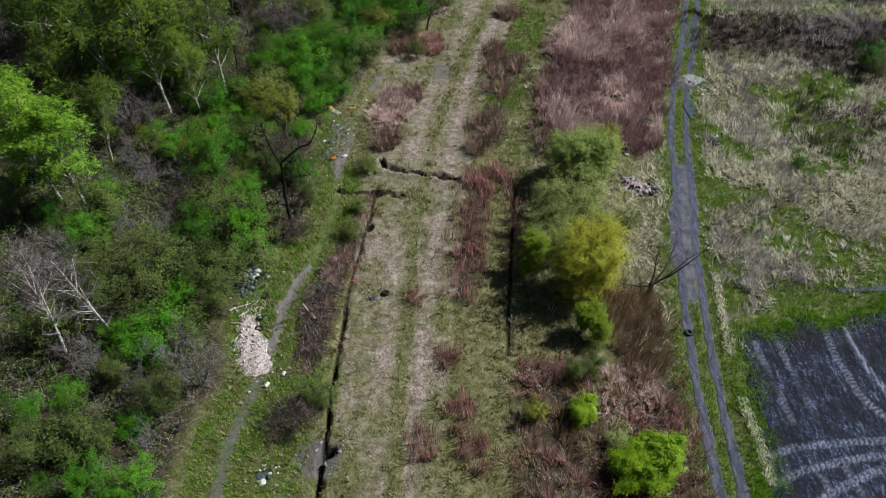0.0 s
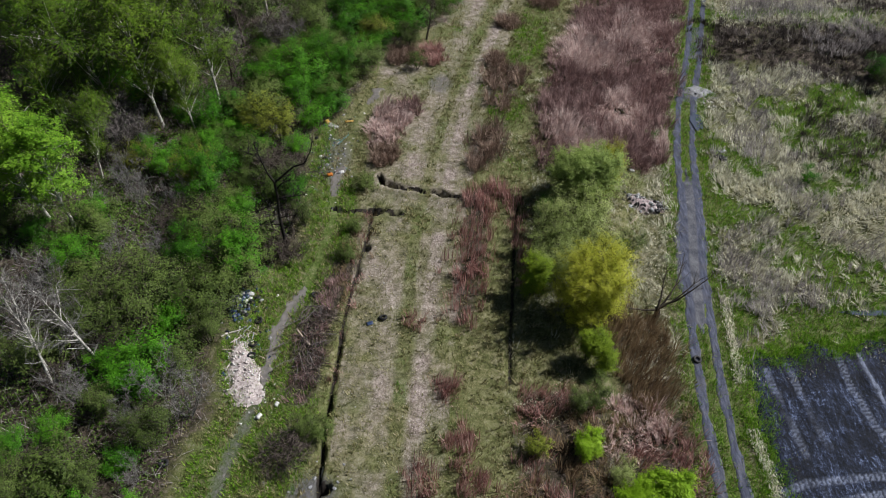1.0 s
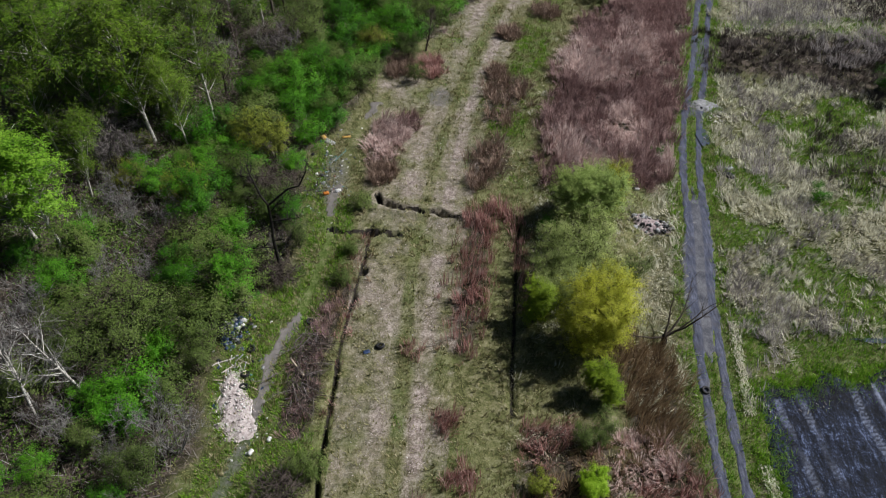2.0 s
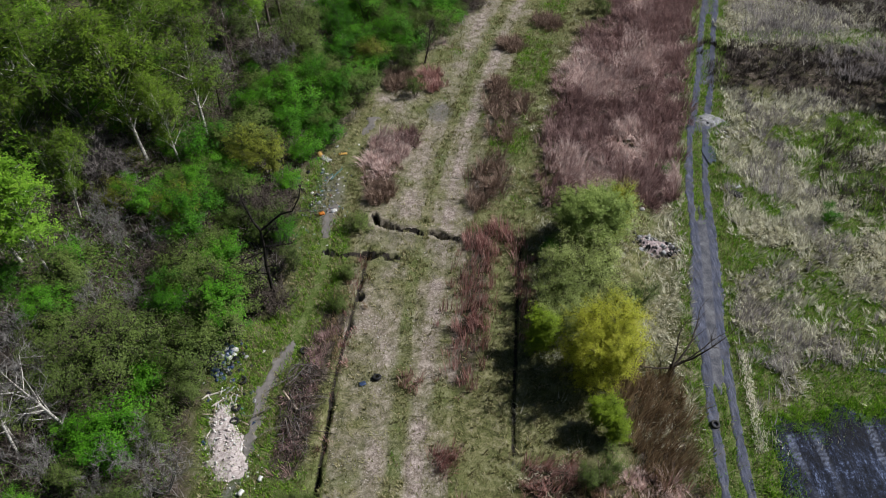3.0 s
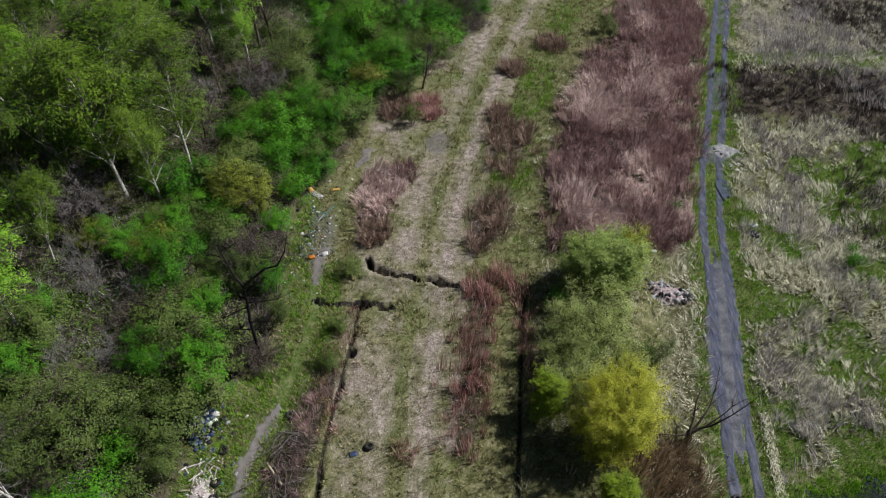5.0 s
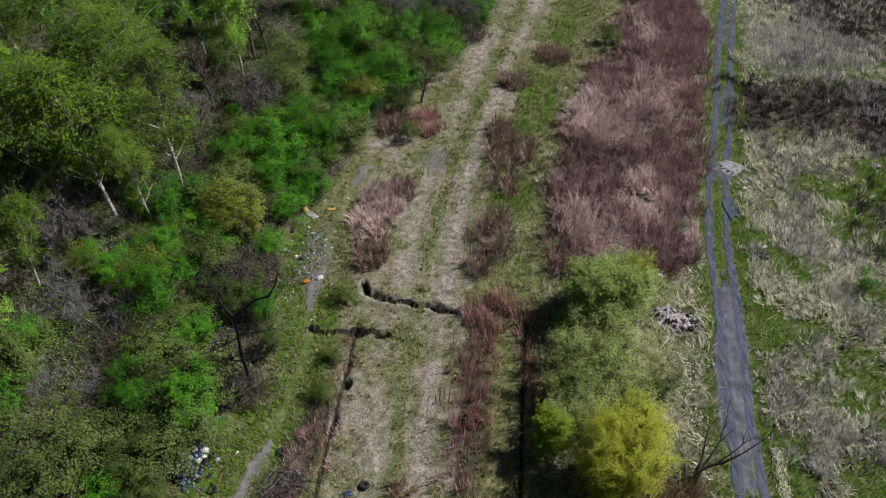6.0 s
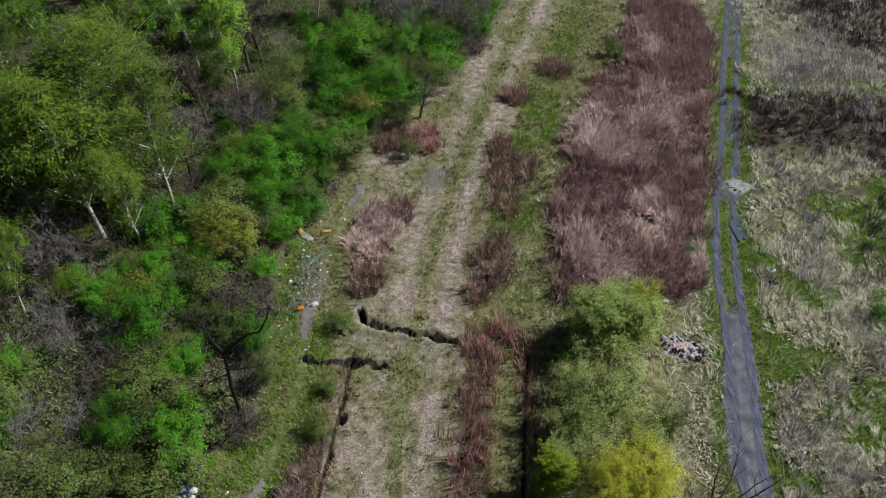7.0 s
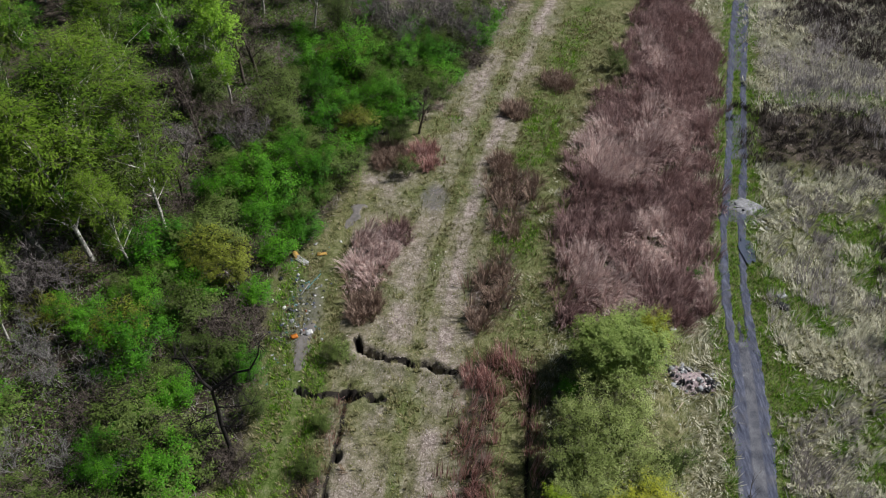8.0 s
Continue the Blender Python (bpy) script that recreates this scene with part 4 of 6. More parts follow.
def straw_density(x, y):
    right = x - along(ROAD, y)
    o, gn, st, li = open_turf(x, y)
    s = np.clip(st * 1.1, 0, 1) * (1 - 0.85 * step(0.7, 0.95, gn))
    return o * s * bare_lane(x, y) * (1 - 0.95 * inside(HEATH, x, y)) * (0.25 + 0.9 * step(0.35, 0.5, fbm(x, y, 2.2, 0))) * (1 - 0.3 * step(80, 125, y)) * (right > -7) * np.where(right < 0, 0.4, 1.0)


x, y = tufts(*scatter(56000, 10, 60, 38, 128, straw_density, g), 6, 0.22)
grey = (fbm(x, y, 4.5, 1) + g.normal(0, 0.11, len(x)) > 0.6) & (x > along(ROAD, y))
for k, (mat, label) in enumerate(((B_STRAW, "matted bleached straw grass lying in whorls"), (B_GREY, "grey dead stalks leaning in drifts"))):
    sel = grey if k else ~grey
    xx, yy = x[sel], y[sel]
    aim = whorl(xx, yy, 2.6 if k == 0 else 9.0, 2 + k) * (1 if k == 0 else 0.25) + (0 if k == 0 else 1.7) + g.normal(0, 0.25, len(xx))
    stuff("straw_grass" if k == 0 else "dead_stalks", blades("straw", xx, yy, 0.8 if k == 0 else 1.0, 0.085, 0.8 if k == 0 else 0.6, aim, mat, g, 0.03, True), label, "dry grass")

# straw combed along the verge of the yard
for line in ([(23.2, 47), (22.5, 42), (22.0, 38)], [(21.7, 34), (21.9, 30), (21.7, 27)]):
    n = 1500
    t = g.uniform(0, 1, n)
    p = np.array(line)
    yy = p[0, 1] + (p[-1, 1] - p[0, 1]) * t
    xx = along(line[::-1], yy) + g.normal(0, 0.2, n)
    stuff("straw_verge", blades("straw", xx, yy, 0.5, 0.045, 0.97, -1.6 + g.normal(0, 0.3, n), B_STRAW, g), "band of pale flattened straw beside the track", "dry grass")


def yard_rim(x, y):
    out = off_line(SLAG + [SLAG[0]], x, y)
    return 1 - step(0.3, 1.5, out + 1.6 * (fbm(x, y, 1.5, 3) - 0.5))


tx, ty = scatter(9000, 20, 46, 23, 46, yard_rim, g)
x, y = tufts(tx, ty, 7, 0.16)
stuff("lush_grass", blades("lush_grass", x, y, 0.5, 0.06, 0.6, g.uniform(0, 6.28, len(x)), B_LUSH, g, -0.05, True), "green tufts creeping over the rim of the slag", "grass")


def wood_density(x, y):
    return step(0, 2, along(WOOD_EDGE, y) - x) * (0.22 + step(0.38, 0.56, fbm(x, y, 3.5, 4)))


def leaf_flecks(x, y, z, size, gen, flat=0.6):
    """Small rhombic leaves about given places."""
    n = len(x)
    c = np.stack([x, y, z], 1)
    a = gen.normal(0, 1, (n, 3))
    a[:, 2] *= flat
    a /= np.linalg.norm(a, axis=1, keepdims=True)
    b = np.cross(a, gen.normal(0, 1, (n, 3)))
    b /= np.linalg.norm(b, axis=1, keepdims=True) + 1e-9
    s = (size * gen.uniform(0.6, 1.4, n))[:, None]
    v = np.stack([c - a * s * 0.8 + b * s * 0.5, c - a * s * 0.8 - b * s * 0.5, c + a * s], 1).reshape(-1, 3)
    k = np.arange(n) * 3
    return v, np.stack([k, k + 1, k + 2], 1)


x, y = scatter(250000, -46, 10, 23, 125, wood_density, g)
v, q = leaf_flecks(x, y, ground_z(x, y) + g.uniform(0.05, 1.0, len(x)) * (0.2 + 1.0 * fbm(x, y, 2.0, 2)), 0.11, g)
stuff("undergrowth", mesh_np("undergrowth", v, [q], L_HERB), "low green herbs on the woodland floor", "undergrowth")

x, y = scatter(26000, -46, 10, 23, 125, lambda x, y: step(-1, 1, along(WOOD_EDGE, y) - x), g)
stuff("fallen_twigs", blades("fallen_twigs", x, y, 1.2, 0.04, 0.9, g.uniform(0, 6.28, len(x)), B_GREY, g, -0.05, True), "fallen grey twigs over leaf litter", "twigs")
x, y = scatter(26000, -46, 10, 23, 125, lambda x, y: step(-1, 1, along(WOOD_EDGE, y) - x) * step(0.4, 0.6, fbm(x, y, 5, 2)), g)
stuff("dead_brush", blades("dead_brush", x, y, 1.1, 0.045, 0.6, g.uniform(0, 6.28, len(x)), B_DARK, g, 0.03, True), "dead red-brown bracken and brush", "undergrowth")

# stones on the old track bed
def stones_density(x, y):
    return np.clip(cover(x, y)[0], 0, 1) ** 1.5 * (1 - 0.5 * step(70, 125, y))


x, y = scatter(60000, -8, 18, 24, 126, stones_density, g)
n = len(x)
c = np.stack([x, y, ground_z(x, y) + 0.02], 1)
u = np.array([[1, 0, 0], [-.5, .87, 0], [-.5, -.87, 0], [0.1, 0, .8]])
ang = g.uniform(0, 6.28, n)
rot = np.stack([np.stack([np.cos(ang), -np.sin(ang), 0 * ang], 1), np.stack([np.sin(ang), np.cos(ang), 0 * ang], 1), np.stack([0 * ang, 0 * ang, 1 + 0 * ang], 1)], 1)
v = c[:, None] + np.einsum("nij,kj->nki", rot, u) * (g.uniform(0.02, 0.06, n))[:, None, None]
k = np.arange(n) * 4
tri = np.concatenate([np.stack([k, k + 1, k + 3], 1), np.stack([k + 1, k + 2, k + 3], 1), np.stack([k + 2, k, k + 3], 1)])
STONE = leaf_mat("ballast_stones", [(0.10, 0.08, 0.07), (0.22, 0.185, 0.165), (0.36, 0.31, 0.285), (0.58, 0.53, 0.5)], 0.0, 0.9, 0.0, 0.5, 0.6)
stuff("ballast", mesh_np("ballast", v.reshape(-1, 3), [tri], STONE), "scattered pinkish-grey ballast stones", "gravel")


# ---- trees and shrubs ----
def unit(v):
    return v / (np.linalg.norm(v) + 1e-9)


def sweep(start, way, length, k, rise, gen, wobble):
    """A bent path from start: rise lifts (or, minus, droops) its end."""
    pts, d = [np.array(start, float)], unit(np.array(way, float))
    for _ in range(k - 1):
        d = unit(d + np.array([0, 0, rise / (k - 1)]) + gen.normal(0, wobble, 3))
        pts.append(pts[-1] + d * length / (k - 1))
    return np.array(pts)


def grow(gen, height, stems=1, splay=0.0, trunk_r=0.12, lo=0.3, spread=2.2, limbs=14, subs=5, twigs=5, elev=0.6, rise=0.3, shape="oval", wobble=0.12, twig_len=0.6, twig_rise=0.0, leafy=False):
    """Wood of a tree as a heap of tubes and twigs, and the places and ways at which leaves grow."""
    wood, fine, tips, ways = Heap(), Heap(), [], []
    tw_a, tw_b = [], []
    for s in range(stems):
        az = 2 * np.pi * s / stems + gen.uniform(0, 1)
        way = np.array([math.cos(az) * splay, math.sin(az) * splay, 1.0])
        hs = height * (1 if stems == 1 else gen.uniform(0.65, 1.0))
        base = np.array([math.cos(az), math.sin(az), 0]) * (0.12 * (stems > 1)) - np.array([0, 0, 0.15])
        stem = sweep(base, way, hs, 8, 0.15, gen, wobble * 0.5)
        r0 = trunk_r / math.sqrt(stems) * 1.2
        tube(wood, stem, np.linspace(r0, r0 * 0.12, 8), 6)
        n = max(3, int(limbs / stems))
        for i in range(n):
            t = lo + (1 - lo) * (i + gen.random()) / n
            f = t * 7
            j = min(6, int(f))
            p = stem[j] + (stem[j + 1] - stem[j]) * (f - j)
            a = i * 2.4 + gen.normal(0, 0.5) + s
            e = elev + gen.normal(0, 0.2)
            u = (t - lo) / (1 - lo)
            prof = {"oval": math.sin(math.pi * min(1, 0.22 + 0.74 * u)), "cone": 1.05 - 0.85 * u, "round": math.sqrt(max(0.05, 1 - (2 * u - 0.75) ** 2 / 1.7))}[shape]
            ln = spread * prof * gen.uniform(0.7, 1.2)
            limb = sweep(p, (math.cos(a) * math.cos(e), math.sin(a) * math.cos(e), math.sin(e)), ln, 5, rise, gen, wobble)
            tube(wood, limb[[0, 2, 4]], np.linspace(max(0.02, r0 * 0.36 * (1 - 0.6 * u)), 0.012, 3), 4)
            for k in range(subs):
                w = gen.uniform(0.3, 1.0) * 4
                m = min(3, int(w))
                q = limb[m] + (limb[m + 1] - limb[m]) * (w - m)
                dirn = unit(limb[m + 1] - limb[m] + gen.normal(0, 0.7, 3) + np.array([0, 0, 0.25]))
                sub = sweep(q, dirn, ln * gen.uniform(0.25, 0.5), 3, rise * 0.6, gen, wobble)
                if leafy:
                    tw_a.append(sub[0])
                    tw_b.append(sub[-1])
                else:
                    tube(fine, sub[::2], (0.018, 0.007), 3)
                for c in range(twigs):
                    fr = gen.uniform(0.15, 1.0) * 2
                    mm = min(1, int(fr))
                    o = sub[mm] + (sub[mm + 1] - sub[mm]) * (fr - mm)
                    d = unit(dirn + gen.normal(0, 0.75, 3) + np.array([0, 0, twig_rise]))
                    e2 = o + d * twig_len * gen.uniform(0.5, 1.2)
                    tw_a.append(o)
                    tw_b.append(e2)
                    tips.append(o + (e2 - o) * gen.uniform(0.4, 1.0))
                    ways.append(d)
    a, b = np.array(tw_a), np.array(tw_b)
    side = np.cross(b - a, gen.normal(0, 1, a.shape))
    side /= np.linalg.norm(side, axis=1, keepdims=True) + 1e-9
    v = np.stack([a - side * 0.018, a + side * 0.018, b], 1).reshape(-1, 3)
    kk = np.arange(len(a)) * 3
    fine.add(v, np.stack([kk, kk + 1, kk + 2], 1))
    return wood, fine, np.array(tips), np.array(ways)


def foliage(tips, ways, per_tip, size, slim, spread, gen, hang=0.0):
    """Leaves about the twig tips; slim ones lie along the twig."""
    per_tip, size = int(2.4 * per_tip), 0.72 * size
    n = len(tips) * per_tip
    along_twig = np.repeat(ways, per_tip, 0) * (gen.uniform(-0.9, 0.9, n) * spread * (3.0 if slim < 0.3 else 1.8))[:, None]
    at = np.repeat(tips, per_tip, 0) + along_twig + gen.normal(0, spread * (0.36 if slim < 0.3 else 0.55), (n, 3))
    w = np.repeat(ways, per_tip, 0) + gen.normal(0, 0.4 if slim < 0.3 else 0.9, (n, 3)) + np.array([0, 0, -hang])
    # blades turn their faces outward and up to the light
    mid = tips.mean(0) - np.array([0, 0, 0.35 * np.ptp(tips[:, 2])])
    face = at - mid
    face /= np.linalg.norm(face, axis=1, keepdims=True) + 1e-9
    face = face + np.array([0, 0, 0.35]) + gen.normal(0, 0.34, (n, 3))
    face /= np.linalg.norm(face, axis=1, keepdims=True) + 1e-9
    w = w - face * np.sum(w * face, 1, keepdims=True)
    w /= np.linalg.norm(w, axis=1, keepdims=True) + 1e-9
    b = np.cross(w, face)
    b /= np.linalg.norm(b, axis=1, keepdims=True) + 1e-9
    s = (size * gen.uniform(0.6, 1.35, n))[:, None]
    v = np.stack([at - w * s * 0.8 + b * s * slim * 1.2, at - w * s * 0.8 - b * s * slim * 1.2, at + w * s], 1).reshape(-1, 3)
    k = np.arange(n) * 3
    return v, np.stack([k, k + 1, k + 2], 1)


KINDS = {
    # height, wood options, leaves (per tip, size, slim, spread, hang), bark, leaf material, label, category
    "birch": (13, dict(trunk_r=0.13, lo=0.2, spread=4.4, limbs=30, subs=7, twigs=6, elev=0.95, rise=0.0, shape="oval", twig_len=0.9, twig_rise=-0.4), (4, 0.165, 0.22, 0.24, 0.6), BIRCH, L_BIRCH, "tall silver birch with fine yellow-green leaves", "birch tree"),
    "light_birch": (13, dict(trunk_r=0.12, lo=0.22, spread=3.3, limbs=28, subs=6, twigs=6, elev=0.8, rise=0.1, shape="oval", twig_len=0.7), (5, 0.15, 0.33, 0.26, 0.2), BIRCH, L_LIGHT, "tall birch in bright light green leaf", "birch tree"),
    "white_birch": (9.5, dict(trunk_r=0.1, lo=0.22, spread=2.2, limbs=20, subs=5, twigs=5, elev=0.75, rise=0.4, shape="oval", twig_len=0.8, wobble=0.05), None, BIRCH, None, "bare white-stemmed birch with pale twigs", "birch tree"),
    "green_shrub": (5, dict(stems=4, splay=0.3, trunk_r=0.14, lo=0.12, spread=2.3, limbs=26, subs=5, twigs=4, elev=0.5, rise=0.3, shape="round", twig_len=0.6), (9, 0.09, 0.42, 0.24, 0.0), BARK, L_GREEN, "dense shrub in fresh bright green leaf", "shrub"),
    "olive_shrub": (5, dict(stems=5, splay=0.35, trunk_r=0.12, lo=0.15, spread=2.2, limbs=25, subs=6, twigs=4, elev=0.7, rise=0.4, shape="round", twig_len=0.6), (6, 0.078, 0.42, 0.22, 0.0), BARK, L_OLIVE, "sparse shrub just breaking into olive leaf", "shrub"),
    "amber_shrub": (5, dict(stems=4, splay=0.3, trunk_r=0.12, lo=0.2, spread=2.1, limbs=28, subs=6, twigs=4, elev=0.6, rise=0.3, shape="round", twig_len=0.5), (4, 0.12, 0.45, 0.2, 0.0), BARK, L_AMBER, "shrub in amber and yellow-green young leaf", "shrub"),
    "bare_shrub": (5, dict(stems=6, splay=0.35, trunk_r=0.13, lo=0.15, spread=1.9, limbs=30, subs=6, twigs=6, elev=0.85, rise=0.4, shape="oval", twig_len=0.8, twig_rise=0.2), None, GREYBARK, None, "leafless grey shrub of dense fine twigs", "shrub"),
    "grey_shrub": (5, dict(stems=5, splay=0.4, trunk_r=0.11, lo=0.15, spread=1.9, limbs=26, subs=5, twigs=5, elev=0.85, rise=0.4, shape="oval", twig_len=0.8, twig_rise=0.2), None, PALETWIG, None, "leafless pale grey shrub of thin twigs", "shrub"),
    "lime_bush": (4.4, dict(stems=5, splay=0.45, trunk_r=0.14, lo=0.08, spread=1.9, limbs=44, subs=7, twigs=5, elev=0.6, rise=0.35, shape="round", twig_len=0.5, twig_rise=0.3), (12, 0.1, 0.42, 0.2, 0.0), BARK, L_LIME, "round bush in vivid lime green leaf", "shrub"),
    "bramble": (2.4, dict(stems=9, splay=0.8, trunk_r=0.06, lo=0.1, spread=1.5, limbs=45, subs=5, twigs=6, elev=0.3, rise=-0.2, shape="round", twig_len=0.7), None, TWIG, None, "tangle of leafless brown brambles", "bramble"),
    "bare_tree": (9, dict(trunk_r=0.16, lo=0.2, spread=2.2, limbs=26, subs=7, twigs=6, elev=0.75, rise=0.4, shape="oval", twig_len=0.8, twig_rise=0.2), None, TWIG, None, "leafless dark tree with purple-brown twigs", "tree"),
    "pale_willow": (5, dict(stems=5, splay=0.25, trunk_r=0.14, lo=0.08, spread=2.0, limbs=38, subs=6, twigs=5, elev=0.5, rise=0.5, shape="round", twig_len=0.6, twig_rise=0.5), (4, 0.11, 0.25, 0.18, -0.4), BARK, L_PALE, "upright willow bush in grey-green young leaf", "willow"),
    "shoot_willow": (4, dict(stems=4, splay=0.15, trunk_r=0.1, lo=0.1, spread=1.0, limbs=28, subs=6, twigs=5, elev=0.9, rise=0.5, shape="oval", twig_len=0.6, twig_rise=0.6), (8, 0.10, 0.22, 0.16, -0.5), BARK, L_SHOOT, "narrow young willow in lime-yellow leaf", "willow"),
    "yellow_willow": (7.5, dict(stems=5, splay=0.16, trunk_r=0.26, lo=0.06, spread=2.7, limbs=75, subs=7, twigs=5, elev=0.4, rise=0.45, shape="round", twig_len=0.8, twig_rise=0.5), (14, 0.09, 0.24, 0.26, -0.4), BARK, L_WILLOW, "rounded willow in golden yellow spring leaf", "willow"),
    "green_willow": (5.2, dict(stems=6, splay=0.2, trunk_r=0.2, lo=0.05, spread=2.2, limbs=72, subs=7, twigs=5, elev=0.35, rise=0.45, shape="round", twig_len=0.55, twig_rise=0.5), (9, 0.105, 0.28, 0.2, -0.3), BARK, L_DOME, "dense rounded willow in grey-green leaf", "willow"),
}
for low, full, lm in (("low_green", "green_shrub", L_GREEN), ("low_olive", "olive_shrub", L_OLIVE), ("low_amber", "amber_shrub", L_AMBER)):
    KINDS[low] = (2.2, dict(stems=5, splay=0.5, trunk_r=0.06, lo=0.1, spread=1.35, limbs=20, subs=4, twigs=3, elev=0.5, rise=0.3, shape="round", twig_len=0.4), (9, 0.082, 0.4, 0.22, 0.0), BARK, lm, KINDS[full][5].replace("shrub", "low shrub"), "shrub")


def plant(kind, seed):
    """One plant of a kind: an empty at its foot with its wood and its crown."""
    height, opts, leaf, bark, lmat, label, category = KINDS[kind]
    gen = np.random.default_rng(seed)
    wood, fine, tips, ways = grow(gen, height, leafy=bool(leaf), **opts)
    root = new({"birch": "birch_tree", "light_birch": "birch_tree", "white_birch": "birch_tree", "low_green": "green_shrub", "low_olive": "olive_shrub", "low_amber": "amber_shrub"}.get(kind, kind))
    tagged(root, label, category)
    part("trunk", wood.mesh("trunk", bark), root)
    tagged(part("twig_spray", fine.mesh("twig_spray", (TWIG if leaf else PALETWIG) if bark is BIRCH else bark), root), kind="stuff")
    if leaf:
        v, q = foliage(tips, ways, *leaf[:4], gen, leaf[4])
        part("crown", mesh_np("crown", v, [q], lmat), root)
    return root


STOCK = {}


def set_plant(kind, x, y, height, gen, variants=3, wide=1.0):
    """Places a plant; the first few of a kind are built, the rest are copies of them."""
    known = STOCK.setdefault(kind, [])
    z = float(ground_z(np.array([x]), np.array([y]))[0]) - 0.05
    s = height / KINDS[kind][0]
    if len(known) < variants:
        ob = plant(kind, 100 * len(known) + len(kind))
        known.append(ob)
    else:
        ob = copy_thing(known[int(gen.integers(len(known)))], Matrix())
    ob.matrix_basis = pose(x, y, z, gen.uniform(-4, 4), gen.uniform(-4, 4), gen.uniform(0, 360)) @ Matrix.Diagonal((s * wide, s * wide, s, 1))
    return ob


PLANTS = """
green_shrub -17.3 48.2 5.2
green_shrub -21.1 49.6 3.6
olive_shrub -17.5 40.7 3.4
green_shrub -21.7 58.8 5.6
olive_shrub -23.5 42.4 7
olive_shrub -26.2 40.5 5
grey_shrub -27.4 56.9 4
bramble -23.5 53.8 2.4
bramble -25.5 39.5 2.4
bramble -17.7 52.4 2.2
light_birch -35.1 55.1 13
light_birch -32.2 53.6 11
light_birch -35.6 58.6 12
green_shrub -34.4 52.2 3
olive_shrub -19.1 31.9 4
olive_shrub -23.3 34.3 3
green_shrub -25.7 32.0 2.6
green_shrub -23.9 37.5 3
grey_shrub -17.4 34.0 4.8
grey_shrub -19.6 35.8 4.2
green_shrub -22.6 24.9 4
green_shrub -19.2 25.3 3.4
olive_shrub -26.6 27.1 4
green_shrub -28.3 30.9 3
olive_shrub -22.5 28.3 3
grey_shrub -19.6 28.9 2.5
grey_shrub -21.0 33.0 3.5
grey_shrub -25.5 35.0 4
grey_shrub -28.0 42.0 5
grey_shrub -31.0 45.0 5
bramble -10.3 30.7 2.4
olive_shrub -9.2 32.7 2.2
birch -40.0 72.6 14
birch -32.4 79.6 14.5
birch -31.0 90.9 13
light_birch -26.7 96.8 13
light_birch -43.0 98.1 13
light_birch -36.1 100.7 13
birch -25.3 68.9 10
birch -28.9 69.9 15
birch -33.2 70.6 14.5
birch -30.2 75.2 15
bare_tree -25.6 80.6 8
bare_tree -23.4 78.2 6.5
bare_tree -28.6 84.2 9
bare_shrub -24.6 83.6 5
bare_shrub -4.0 104.6 5
bare_shrub 2.0 107.6 5
bare_shrub 0.2 112.6 5.5
bare_shrub -3.2 112.0 5.5
bare_shrub 5.2 110.2 4.4
bare_tree -23.8 87.1 8
bare_tree -26.5 91.3 8
bare_tree -20.2 99.0 11
bare_tree -21.8 98.8 10
olive_shrub -15.2 88.0 7
bare_shrub -18.4 83.9 6
green_shrub -9.6 99.3 6.5
green_shrub -12.6 94.6 4.5
green_shrub -9.1 91.6 3.5
green_shrub -11.5 79.3 5
green_shrub -14.1 84.1 4
green_shrub -15.2 73.6 4.5
green_shrub -18.9 77.5 4
green_shrub -1.7 103.2 4
bare_tree -2.0 88.9 6
bare_shrub -0.5 109.3 5.5
bare_shrub 3.8 105.5 5
bare_shrub -5.1 107.2 6
bare_shrub -7.9 110.2 6
olive_shrub -12.0 110.2 6
olive_shrub -4.2 87.0 3.4
olive_shrub -2.9 82.0 2.6
green_shrub 6.5 112.1 3
amber_shrub -16.1 66.3 4.6
amber_shrub -18.4 68.6 4
bramble -16.7 62.3 3
green_shrub -26.6 61.8 4
green_shrub -23.0 64.4 3.6
grey_shrub -29.1 59.6 4
bare_shrub -31.3 64.3 6
bare_shrub -33.8 68.1 6
bare_shrub -29.6 66.1 5
grey_shrub -23.9 57.0 3
bramble -22.4 55.7 2.4
green_shrub -13.2 57.5 3
low_olive -8.2 50 1.4
low_olive -7.6 53.5 1.2
low_olive -7.2 59.6 1.6
low_olive -8.4 32.5 1.6
olive_shrub -12.2 54.1 3
bare_shrub -14.5 53.2 2
shoot_willow 7.1 45.7 4.2
pale_willow 11.0 50.4 5.2
pale_willow 9.8 53.0 4.4
pale_willow 12.6 53.0 4.6
pale_willow 10.0 47.4 4.4
pale_willow 13.2 48.6 4
pale_willow 8.0 47.6 3.4
bramble -13.0 50.2 2
bramble -14.2 50.7 2
pale_willow 8.9 49.8 4
shoot_willow 10.7 39.2 3.6
shoot_willow 11.7 38.0 3.2
green_shrub 9.3 56.0 2.2
olive_shrub 15.3 50.1 3.2
pale_willow 11.7 29.6 2.2
olive_shrub 10.8 35.0 2.6
amber_shrub 6.2 31.1 2
olive_shrub 9.5 34.5 2
green_shrub 35.5 62.3 2
green_shrub 50.1 81.8 3.5
olive_shrub 50.0 79.0 3
olive_shrub 20.7 100.3 2.2
olive_shrub 19.9 102.6 2.6
green_shrub 21.6 69.2 1.4
"""
g = np.random.default_rng(23)
spots = []
for row in PLANTS.strip().splitlines():
    kind, px, py, ph = row.split()
    set_plant(kind, float(px), float(py), float(ph), g, 3, 1.3 if kind == "birch" and float(ph) > 12.5 or kind == "light_birch" and float(py) < 60 else 1.0)
    spots.append((float(px), float(py)))

